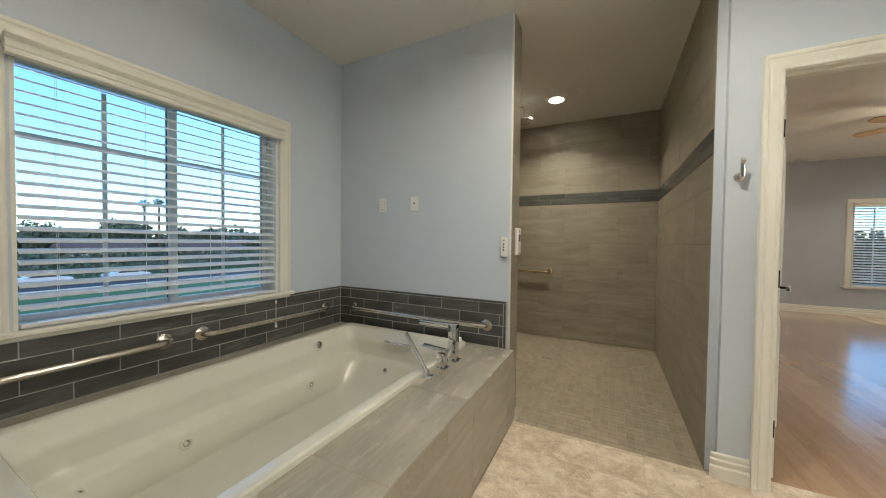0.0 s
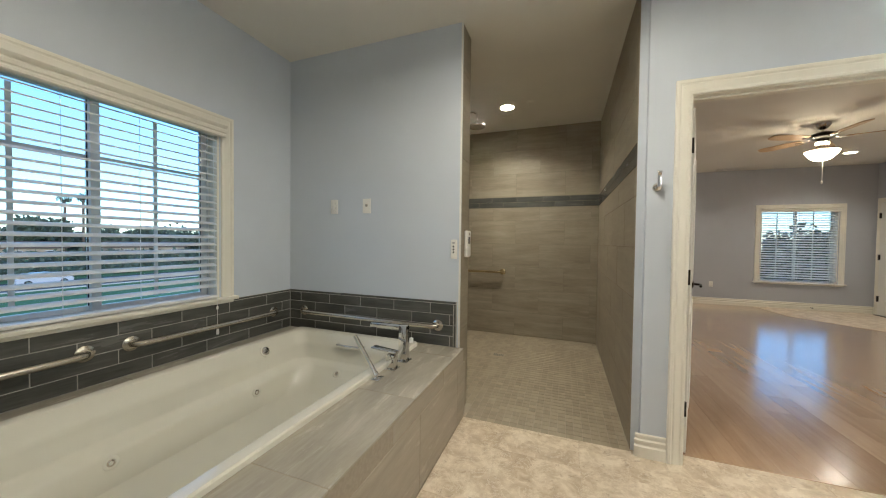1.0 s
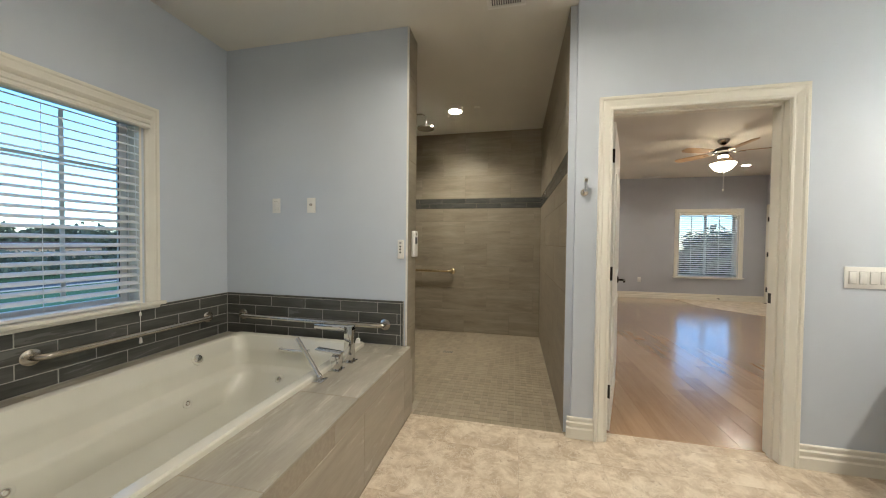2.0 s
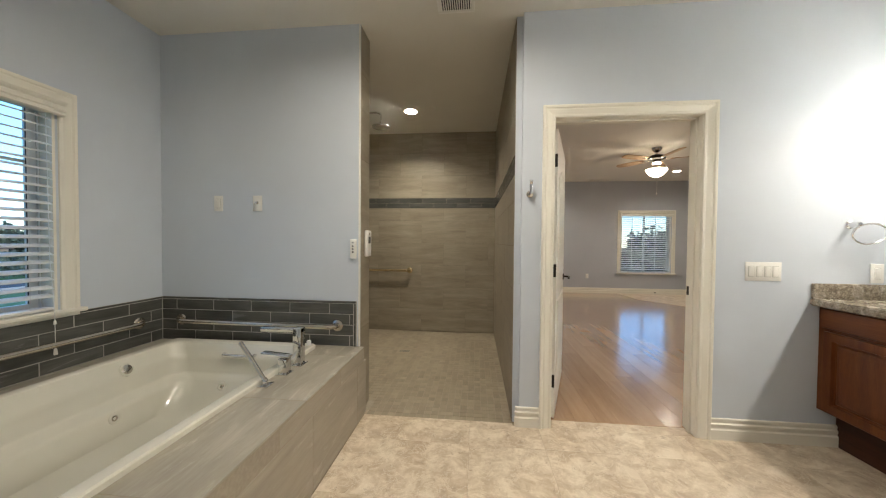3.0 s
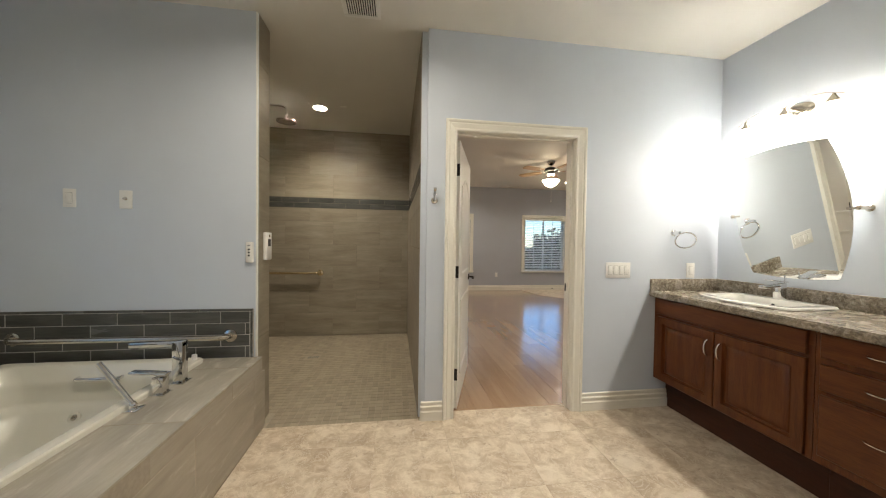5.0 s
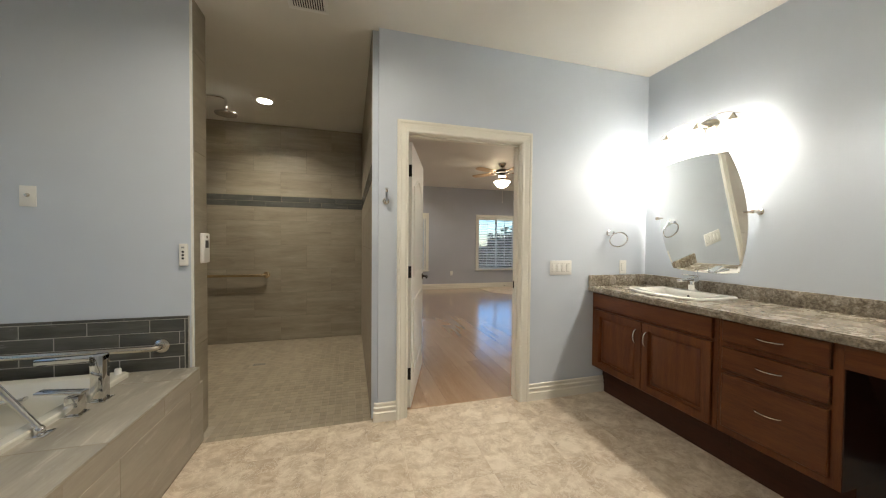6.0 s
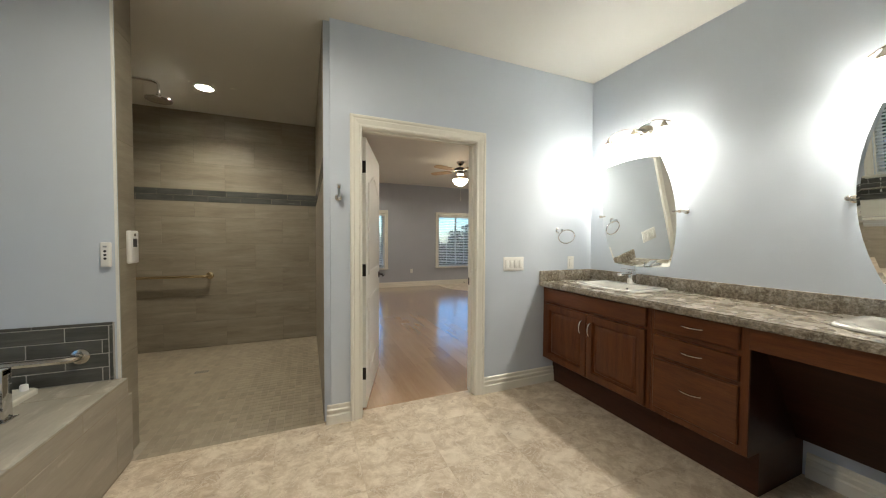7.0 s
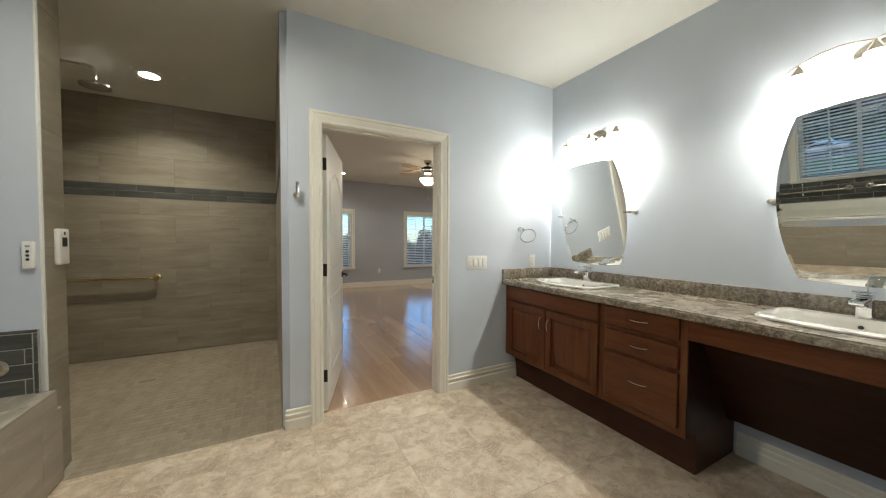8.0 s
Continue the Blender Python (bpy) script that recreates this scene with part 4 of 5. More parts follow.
def raised_panel(bm, x, y0, y1, z0, z1, depth=0.02, panel=True):
    """A door or drawer front facing -x: slab with eased edge and, for doors, a raised field."""
    steps = [(0.0, depth), (0.0, 0.004), (0.004, 0.0)]
    if panel:
        steps += [(0.05, 0.0), (0.052, 0.007), (0.055, 0.017), (0.066, 0.017), (0.07, 0.012), (0.102, 0.001)]
    rings = [[(x + d, y0 + i, z0 + i), (x + d, y1 - i, z0 + i), (x + d, y1 - i, z1 - i), (x + d, y0 + i, z1 - i)] for i, d in steps]
    return loft(bm, rings)


def pull_bm(x, y, z, upright):
    pts = []
    for i in range(11):
        s = i / 10 * 2 - 1
        o = x - 0.026 * (1 - s * s) ** 0.6 - 0.002
        pts.append((o, y, z + 0.052 * s) if upright else (o, y + 0.052 * s, z))
    return add_tube(bmesh.new(), pts, 0, 10, (0.011, 0.006))


def sink_cabinet():
    c = thing("sink_cabinet", "cherry-stained sink cabinet with two raised-panel doors", "cabinet")
    part("carcass", box_bm(FX + 0.02, XR, -0.995, 0.0, 0.23, 0.79, bevel=0.001, seg=1), CHERRY_V, c)
    part("top_rail", box_bm(FX + 0.02, FX + 0.04, -0.995, 0.0, 0.79, 0.868), CHERRY_H, c)
    for y in (-0.995, -0.018):
        part("side_panel", box_bm(FX + 0.04, XR, y, y + 0.018, 0.79, 0.868), CHERRY_V, c)
    # Toe base colour carries the shade under the cabinet.
    part("toe_base", box_bm(1.8, XR, -0.995, -0.001, 0.0, 0.23), TOE_SHADE_CHERRY, c)
    part("false_front", raised_panel(bmesh.new(), FX, -0.97, -0.035, 0.742, 0.86, 0.02, False), CHERRY_H, c)
    for y0, y1, yp in ((-0.5, -0.045, -0.462), (-0.968, -0.506, -0.545)):
        d = part("door", raised_panel(bmesh.new(), FX, y0, y1, 0.24, 0.722), CHERRY_V, c)
        part("handle", pull_bm(FX, yp, 0.61, True), STEEL, d, "bowed brushed nickel pull")


def drawer_cabinet():
    c = thing("drawer_cabinet", "cherry-stained cabinet with three drawers", "cabinet")
    part("carcass", box_bm(FX + 0.02, XR, -1.482, -0.997, 0.23, 0.868, bevel=0.001, seg=1), CHERRY_V, c)
    part("toe_base", box_bm(1.8, XR, -1.482, -0.997, 0.0, 0.23), TOE_SHADE_CHERRY, c)
    # Thin added sheet that paints the shade on this cabinet side.
    part("side_panel", box_bm(FX + 0.023, XR, -1.4855, -1.482, 0.23, 0.868), SHADED_CHERRY, c, "cabinet side towards the knee space, shade painted in")
    for z0, z1 in ((0.745, 0.862), (0.59, 0.715), (0.275, 0.567)):
        d = part("drawer", raised_panel(bmesh.new(), FX, -1.447, -1.023, z0, z1, 0.02, False), CHERRY_H, c)
        part("handle", pull_bm(FX, -1.235, (z0 + z1) / 2 + (0.02 if z1 - z0 > 0.2 else 0.002), False), STEEL, d, "bowed brushed nickel pull")


def knee_space():
    k = thing("knee_space_panel", "cherry-stained apron and sloping panel over open knee space", "cabinet panel")
    part("apron", box_bm(FX + 0.004, FX + 0.022, -2.62, -1.486, 0.762, 0.868, bevel=0.001, seg=1), CHERRY_H, k)
    # Underside shade is put into this panel's colour.
    part("sloping_panel", loft(bmesh.new(), [[(1.74, y, 0.868), (1.756, y, 0.868), (2.156, y, 0.24), (2.14, y, 0.232)] for y in (-2.62, -1.487)]), SHADED_CHERRY, k, "cherry sloping panel with knee-space shade painted in")
    part("end_panel", box_bm(FX + 0.004, XR, -2.64, -2.62, 0.0, 0.868), CHERRY_V, k)


sink_cabinet()
drawer_cabinet()
knee_space()

SINKS = (-0.515, -1.97)
top = thing("countertop", "mottled brown granite-look countertop with backsplash", "countertop")
bm = bmesh.new()
CX0, CX1, CY0, CY1 = 1.633, XR - 0.001, -2.65, -0.001
hx0, hx1, hw = 1.822, 2.145, 0.23
add_box(bm, CX0, hx0, CY0, CY1, 0.87, 0.914)
add_box(bm, hx1, CX1, CY0, CY1, 0.87, 0.914)
edges = [CY1] + [v for s in SINKS for v in (s + hw, s - hw)] + [CY0]
for a, b in zip(edges[::2], edges[1::2]):
    add_box(bm, hx0, hx1, b, a, 0.87, 0.914)
front = [e for e in bm.edges if all(abs(v.co.x - CX0) < 1e-5 for v in e.verts) and abs(e.verts[0].co.y - e.verts[1].co.y) > 1]
bmesh.ops.bevel(bm, geom=front, offset=0.008, segments=3, affect="EDGES")
part("slab", bm, GRANITE, top)
part("backsplash", box_bm(XR - 0.021, XR - 0.001, CY0, CY1, 0.914, 1.006, bevel=0.003), GRANITE, top)
part("side_splash", box_bm(1.636, XR - 0.0215, -0.021, -0.001, 0.914, 1.006, bevel=0.003), GRANITE, top)


def sink(c):
    s = thing("sink", "white drop-in china sink with bowed rim", "sink", group="bathroom sinks")

    def outline(ix, iy, z, r, bow):
        """A bow-fronted oblong with a flat ledge at the back, inset by ix and iy."""
        x0, x1, h = 1.82 + ix, 2.172 - ix * 0.5 - (0.055 if ix > 0.03 else 0.0), 0.28 - iy
        ring = round_rect(x0, x1, -h, h, r, 5)
        front = [(x0, (h - r) * (1 - 2 * k / 12)) for k in range(1, 12)]
        back = [(x1, (r - h) * (1 - 2 * k / 12)) for k in range(1, 12)]
        return [(x - bow * (1 - (y / 0.28) ** 2) * max((1.94 - x) / 0.12, 0.0), c + y, z) for x, y in ring[:12] + front + ring[12:] + back]
    rings = [outline(0.02, 0.02, 0.9145, 0.03, 0.06), outline(0, 0, 0.917, 0.03, 0.075), outline(0, 0, 0.925, 0.03, 0.075), outline(0.006, 0.006, 0.931, 0.03, 0.075), outline(0.035, 0.045, 0.931, 0.05, 0.085),
             outline(0.042, 0.052, 0.927, 0.055, 0.085), outline(0.05, 0.064, 0.905, 0.06, 0.08), outline(0.07, 0.09, 0.865, 0.06, 0.07), outline(0.09, 0.125, 0.84, 0.06, 0.05), outline(0.11, 0.17, 0.825, 0.045, 0.0), outline(0.125, 0.24, 0.82, 0.018, 0.0)]
    part("basin", loft(bmesh.new(), rings, False, True), CHINA, s)
    part("overflow", add_lathe(bmesh.new(), [(0.009, 0.0), (0.009, 0.003), (0.006, 0.004)], Matrix.Translation((2.088, c, 0.893)) @ pose(0, 0, 0, 0, -80, 0), 14), DARK_PLASTIC, s)
    part("drain", add_lathe(bmesh.new(), [(0.022, 0.82), (0.022, 0.826), (0.012, 0.828)], Matrix.Translation((1.93, c, 0)), 18), CHROME, s)
    f = thing("sink_faucet", "square chrome single-lever faucet behind the basin", "faucet", group="sink faucets")
    part("body", box_bm(2.112, 2.158, c - 0.024, c + 0.024, 0.929, 1.036, bevel=0.004), CHROME, f)
    bm = box_bm(-0.125, 0.02, -0.022, 0.022, -0.01, 0.008, bevel=0.003)
    bm.transform(pose(2.12, c, 1.022, 0, -5, 0))
    part("spout", bm, CHROME, f)
    bm = box_bm(-0.085, 0.035, -0.026, 0.026, -0.004, 0.004, bevel=0.002)
    bm.transform(pose(2.134, c, 1.047, 0, 6, 0))
    part("lever", bm, CHROME, f)
    part("pop_up_rod", add_tube(bmesh.new(), [(2.17, c, 0.93), (2.17, c, 1.085)], 0.0035, 8), CHROME, f)


def vanity_mirror(c, turn, lean):
    m = thing("vanity_mirror", "frameless pivot mirror with bowed sides above the sink", "mirror", group="vanity mirrors")

    def outline(inset, x):
        pts, n = [], 12
        hw, hh, sag = 0.3125 - inset, 0.43 - inset, 0.078
        cw = hw - sag
        for i in range(n):
            s = 1 - 2 * i / n
            pts.append((x, cw + sag * (1 - s * s), hh * s * 0.955))
        for i in range(n):
            s = 1 - 2 * i / n
            pts.append((x, cw * s, -hh * (0.955 + 0.045 * (1 - s * s))))
        for i in range(n):
            s = 1 - 2 * i / n
            pts.append((x, -cw - sag * (1 - s * s), -hh * s * 0.955))
        for i in range(n):
            s = 1 - 2 * i / n
            pts.append((x, -cw * s, hh * (0.955 + 0.045 * (1 - s * s))))
        return pts
    tilt = pose(2.165, c, 1.49, 0, 0, turn) @ pose(0, 0, 0, 0, -lean, 0)
    bm = loft(bmesh.new(), [outline(0.0, 0.003), outline(0.0, -0.0025), outline(0.012, -0.0032)])
    bm.transform(tilt)
    part("glass", bm, MIRROR_M, m, smooth=False)
    for s in (-1, 1):
        y = c + s * 0.338
        p = part("bracket", add_lathe(bmesh.new(), [(0.02, 0), (0.02, 0.005), (0.012, 0.012), (0.009, 0.035), (0.011, 0.06), (0.013, 0.082), (0.008, 0.088)], Matrix.Translation((XR, y, 1.49)) @ pose(0, 0, 0, 0, -90, 0), 18), NICKEL, m)
        part("pivot", add_tube(bmesh.new(), [(2.165, y, 1.49), (2.165, y - s * 0.05, 1.49)], 0.007, 10), NICKEL, p)


def vanity_light(c):
    v = thing("vanity_light", "brushed nickel three-lamp vanity light, lit", "wall light", group="vanity lights")
    back = Matrix.Translation((XR, c, 2.15)) @ pose(0, 0, 0, 0, -90, 0) @ Matrix.Diagonal((0.8, 1.35, 1, 1))
    part("backplate", add_lathe(bmesh.new(), [(0.062, 0), (0.062, 0.008), (0.052, 0.018), (0.03, 0.024)], back, 28), NICKEL, v)
    part("stem", add_tube(bmesh.new(), [(XR - 0.02, c, 2.15), (2.13, c, 2.155)], 0.01, 12), NICKEL, v)
    for s in (1, -1):
        pts = []
        for i in range(17):
            u = i / 16
            pts.append((2.13, c + s * (0.004 + 0.282 * u), 2.162 - 0.032 * u + 0.036 * 4 * u * (1 - u)))
        part("arm", add_tube(bmesh.new(), pts, 0, 8, (0.02, 0.007)), STEEL, v)
    for y in (-0.235, 0.0, 0.235):
        m = Matrix.Translation((2.13, c + y, 0))
        z = 2.142 if y else 2.152
        part("cap", add_lathe(bmesh.new(), [(0.008, z + 0.01), (0.012, z), (0.03, z - 0.026), (0.037, z - 0.042)], m, 20), NICKEL, v)
        part("shade", add_lathe(bmesh.new(), [(0.028, z - 0.03), (0.034, z - 0.05), (0.047, z - 0.095), (0.06, z - 0.125), (0.056, z - 0.126)], m, 20), VANITY_SHADE, v, "lit frosted bell glass shade")
        part("bulb", add_lathe(bmesh.new(), [(0.05, z - 0.118), (0.046, z - 0.126), (0.03, z - 0.134), (0.006, z - 0.138)], m, 20), VANITY_MOUTH, v, "glowing bulb")


for c, turn, lean in zip(SINKS, (0.0, 1.0), (9.0, 8.0)):
    sink(c)
    vanity_mirror(c, turn, lean)
    vanity_light(c)


# ---- bedroom door and bedroom things ----
def panel_outline(x0, x1, z0, z1, rise, inset, n=14):
    x0, x1, z0, z1 = x0 + inset, x1 - inset, z0 + inset, z1 - inset
    pts = [(x0, z0), (x1, z0), (x1, z1)]
    for i in range(1, n):
        u = 1 - i / n
        pts.append((x0 + (x1 - x0) * u, z1 + rise * (0.5 - 0.5 * math.cos(2 * math.pi * u))))
    return pts + [(x0, z1)]


def door_leaf(name, width, label, at, kind=""):
    """A two-panel arch-top door in its own frame: hinge edge at x = 0, faces at y = 0 and -0.035."""
    d = thing(name, label, "door", kind=kind)
    part("slab", box_bm(0, width, -0.035, 0, 0.008, 2.03, bevel=0.002, seg=1), DOORP, d)
    for side, y in ((-1, -0.035), (1, 0.0)):
        for z0, z1, rise in ((0.23, 0.82, 0.0), (1.0, 1.72, 0.1)):
            rings = []
            for i, o in ((0.0, -0.001), (0.004, 0.008), (0.02, 0.009), (0.03, 0.0015), (0.055, 0.001), (0.085, 0.009)):
                rings.append([(x, y + side * o, z) for x, z in panel_outline(0.115, width - 0.115, z0, z1, rise, i)])
            part("panel", loft(bmesh.new(), rings, False, True), DOORP, d)
        rose = Matrix.Translation((width - 0.065, y, 0.93)) @ Vector((0, side, 0)).to_track_quat("Z", "Y").to_matrix().to_4x4()
        h = part("handle", add_tube(bmesh.new(), [(width - 0.065, y, 0.93), (width - 0.065, y + side * 0.05, 0.93), (width - 0.085, y + side * 0.056, 0.93), (width - 0.17, y + side * 0.054, 0.926)], 0.009, 12), BRONZE, d, "oil-rubbed bronze lever")
        part("rose", add_lathe(bmesh.new(), [(0.03, 0), (0.03, 0.006), (0.02, 0.012)], rose, 20), BRONZE, h)
    for z in (0.268, 1.047, 1.814):
        h = part("hinge", add_lathe(bmesh.new(), [(0.0065, z - 0.048), (0.0075, z - 0.045), (0.0075, z + 0.045), (0.0065, z + 0.048)], Matrix.Translation((-0.003, 0.004, 0)), 12), BRONZE, d, "dark bronze hinge")
        part("hinge_leaf", box_bm(-0.0015, 0.001, -0.034, 0.0, z - 0.045, z + 0.045), BRONZE, h)
    d.matrix_world = at
    return d


door_leaf("door_1", 0.895, "white two-panel arch-top door standing open", pose(DX0 + 0.012, 0.123, 0, 0, 0, 90 - 17.6), "structure")
ext = door_leaf("door_2", 0.87, "white bedroom door, closed, with dark hinges", pose(BX1 + 0.002, 6.075, 0, 0, 0, -90), "structure")
for z in (0.3, 1.05, 1.8):
    part("hinge", box_bm(-0.012, 0.03, -0.046, -0.0365, z - 0.05, z + 0.05, bevel=0.003), BRONZE, ext, "dark bronze hinge")
east = lambda w, o, z: (BX1 - o, w, z)
structure("trim_bedroom_door", casing_bm(east, 5.2, 6.08, 0, 2.04), TRIM, "cream moulded casing round the bedroom door", "door casing")
th = thing("door_threshold", "dark bronze threshold under the bedroom door", "threshold")
part("strip", box_bm(BX1 - 0.08, BX1 + 0.1, 5.205, 6.07, 0.0, 0.014, bevel=0.004), BRONZE, th)
ds = thing("door_stop", "small dark door stop on the baseboard", "door stop")
part("rod", add_tube(bmesh.new(), [(3.92, BY - 0.014, 0.05), (3.92, BY - 0.075, 0.05)], 0.006, 10), BRONZE, ds)
part("tip", add_lathe(bmesh.new(), [(0.011, 0), (0.011, 0.012), (0.008, 0.015)], Matrix.Translation((3.92, BY - 0.072, 0.05)) @ pose(0, 0, 0, 90, 0, 0), 12), BRONZE, ds)


def ceiling_fan(x, y):
    f = thing("ceiling_fan", "nickel ceiling fan with oak blades and a lit glass bowl", "ceiling fan")
    m = Matrix.Translation((x, y, 0))
    part("canopy", add_lathe(bmesh.new(), [(0.075, H), (0.072, H - 0.02), (0.045, H - 0.06), (0.02, H - 0.075)], m, 28), STEEL, f)
    part("rod", add_tube(bmesh.new(), [(x, y, H - 0.07), (x, y, 2.65)], 0.012, 12), STEEL, f)
    part("motor", add_lathe(bmesh.new(), [(0.02, 2.655), (0.05, 2.65), (0.1, 2.632), (0.125, 2.61), (0.125, 2.585), (0.105, 2.575), (0.06, 2.57), (0.05, 2.49)], m, 32), BRONZE, f, "dark motor housing")
    part("upper_glass", add_lathe(bmesh.new(), [(0.045, 2.535), (0.056, 2.528), (0.06, 2.515), (0.056, 2.5), (0.045, 2.492)], m, 28), FAN_SHADE, f, "lit frosted glass ring")
    for i in range(5):
        a = radians(-16 + 72 * i)
        r = Matrix.Translation((x, y, 2.582)) @ Matrix.Rotation(a, 4, "Z") @ Matrix.Rotation(radians(11), 4, "X")
        bm = bmesh.new()
        prof = [(0.19, 0.05), (0.3, 0.062), (0.5, 0.068), (0.6, 0.062), (0.64, 0.035)]
        pts = [(u, w) for u, w in prof] + [(u, -w) for u, w in prof[::-1]]
        loft(bm, [[r @ Vector((u, w, z)) for u, w in pts] for z in (-0.004, 0.004)])
        b = part("blade", bm, BLADE, f)
        part("blade_iron", add_tube(bmesh.new(), [r @ Vector((0.09, 0, 0.0)), r @ Vector((0.15, 0, -0.014)), r @ Vector((0.25, 0, -0.008))], 0, 8, (0.035, 0.006)), STEEL, b)
    part("light_fitter", add_lathe(bmesh.new(), [(0.05, 2.494), (0.06, 2.44), (0.12, 2.43), (0.13, 2.422)], m, 24), STEEL, f)
    part("bowl", add_lathe(bmesh.new(), [(0.12, 2.422), (0.15, 2.418), (0.143, 2.4), (0.114, 2.357), (0.08, 2.322), (0.045, 2.305), (0.01, 2.3)], m, 32), FAN_SHADE, f, "lit frosted glass bowl")
    part("finial", add_lathe(bmesh.new(), [(0.012, 2.304), (0.012, 2.294), (0.005, 2.284)], m, 12), STEEL, f)
    z = 2.05
    ch = part("pull_chain", add_tube(bmesh.new(), [(x, y - 0.02, 2.31), (x, y - 0.02, z)], 0.003, 6), PLATE, f)
    part("fob", add_lathe(bmesh.new(), [(0.003, z + 0.004), (0.009, z - 0.012), (0.009, z - 0.026), (0.004, z - 0.034)], Matrix.Translation((x, y - 0.02, 0)), 10), PLATE, ch)


ceiling_fan(2.42, 3.29)


# ---- outdoors ----
GZ = -4.2


def grass_material():
    m, t, b = nodes_of("mown_grass")
    a = noise_tex(t, coords(t), 0.35, 5, 0.6)
    f = noise_tex(t, coords(t), 9.0, 4, 0.7)
    base = mix(t, 0.5, ramp(t, a, [(0.3, (0.035, 0.1, 0.02)), (0.7, (0.065, 0.16, 0.03))]), ramp(t, f, [(0.3, (0.03, 0.085, 0.015)), (0.7, (0.075, 0.18, 0.035))]))
    t.links.new(base, b.inputs["Base Color"])
    b.inputs["Roughness"].default_value = 0.9
    bump(t, b, f, 0.5, 0.03)
    return m


LEAF = plain("dark_foliage", (0.085, 0.115, 0.075), 0.7, 0, 0.6, 0.6)
BARK = plain("bark", (0.12, 0.09, 0.065), 0.9, 0, 0.4, 6, 0.4)
ASPHALT = plain("asphalt", (0.055, 0.055, 0.055), 0.85, 0, 0.3, 3, 0.2)
STUCCO = plain("tan_stucco", (0.36, 0.28, 0.21), 0.85, 0, 0.12, 1.0, 0.1)
ROOF = plain("brown_shingle", (0.13, 0.085, 0.065), 0.85, 0, 0.35, 2.0, 0.3)
CARP = plain("pale_silver_car_paint", (0.42, 0.43, 0.45), 0.2, 0, 0.02, 1.0)
TYRE = plain("black_rubber", (0.02, 0.02, 0.02), 0.8, 0, 0.2, 8)

structure("ground", box_bm(-400, 400, -400, 400, GZ - 0.2, GZ), grass_material(), "mown green lawn reaching to the horizon", "ground")
structure("road", box_bm(-60, -50, -300, 300, GZ, GZ + 0.02), ASPHALT, "grey asphalt road beyond the lawn", "road")
structure("pavement", box_bm(-50, -49.7, -300, 300, GZ, GZ + 0.12), GROUT, "pale concrete kerb along the road", "kerb")


def tree(x, y, h, w, seed, label, n=900, palm=False):
    rng = random.Random(seed)
    t = thing("tree", label, "tree", at=(0, 0, 0), group="trees")
    bm = bmesh.new()
    add_tube(bm, [(x, y, GZ), (x + 0.1, y, GZ + h * 0.25), (x, y + 0.1, GZ + h * (0.9 if palm else 0.5))], h * (0.018 if palm else 0.035), 8)
    if not palm:
        for i in range(5):
            a = rng.uniform(0, 6.28)
            add_tube(bm, [(x, y, GZ + h * 0.3), (x + math.cos(a) * w * 0.25, y + math.sin(a) * w * 0.25, GZ + h * 0.5), (x + math.cos(a) * w * 0.4, y + math.sin(a) * w * 0.4, GZ + h * 0.7)], h * 0.012, 6)
    part("trunk", bm, BARK, t)
    bm = bmesh.new()
    lobes = [(rng.uniform(-0.32, 0.32) * w, rng.uniform(-0.32, 0.32) * w, h * rng.uniform(0.42, 0.82), w * rng.uniform(0.16, 0.3)) for _ in range(9)]
    if palm:
        lobes = [(0, 0, h * 0.92, w * 0.3)]
    for i in range(n):
        lx, ly, lz, lr = rng.choice(lobes)
        v = Vector((rng.gauss(0, 1), rng.gauss(0, 1), rng.gauss(0, 0.75))).normalized() * lr * rng.uniform(0.45, 1.08)
        c = Vector((x + lx, y + ly, GZ + lz)) + v
        s = w * rng.uniform(0.03, 0.065)
        a = Vector((rng.gauss(0, 1), rng.gauss(0, 1), rng.gauss(0, 1))).normalized()
        b = a.cross(Vector((rng.gauss(0, 1), rng.gauss(0, 1), rng.gauss(0, 1)))).normalized()
        bm.faces.new([bm.verts.new(c + a * s), bm.verts.new(c + b * s * 0.6), bm.verts.new(c - a * s), bm.verts.new(c - b * s * 0.6)])
    part("crown", bm, LEAF, t, smooth=False)


rng = random.Random(5)
for i in range(20):
    y = -30 + i * 12.0 + rng.uniform(-3, 3)
    tree(-150 + rng.uniform(-12, 12), y, rng.uniform(6.0, 10.5), rng.uniform(10, 17), 10 + i, "dark leafy tree across the road at dusk", 1500)
for i, y in enumerate((44.0, 47.5, 92.0)):
    tree(-160, y * 1.3, 20 + i, 6.0, 60 + i, "tall thin palm-like tree on the skyline", 300, True)
for i in range(9):
    tree(-4 + i * 3.4 + rng.uniform(-1, 1), 25 + rng.uniform(-3, 4), rng.uniform(6.3, 8.0), rng.uniform(5, 6.5), 80 + i, "dark garden tree outside the bedroom windows")


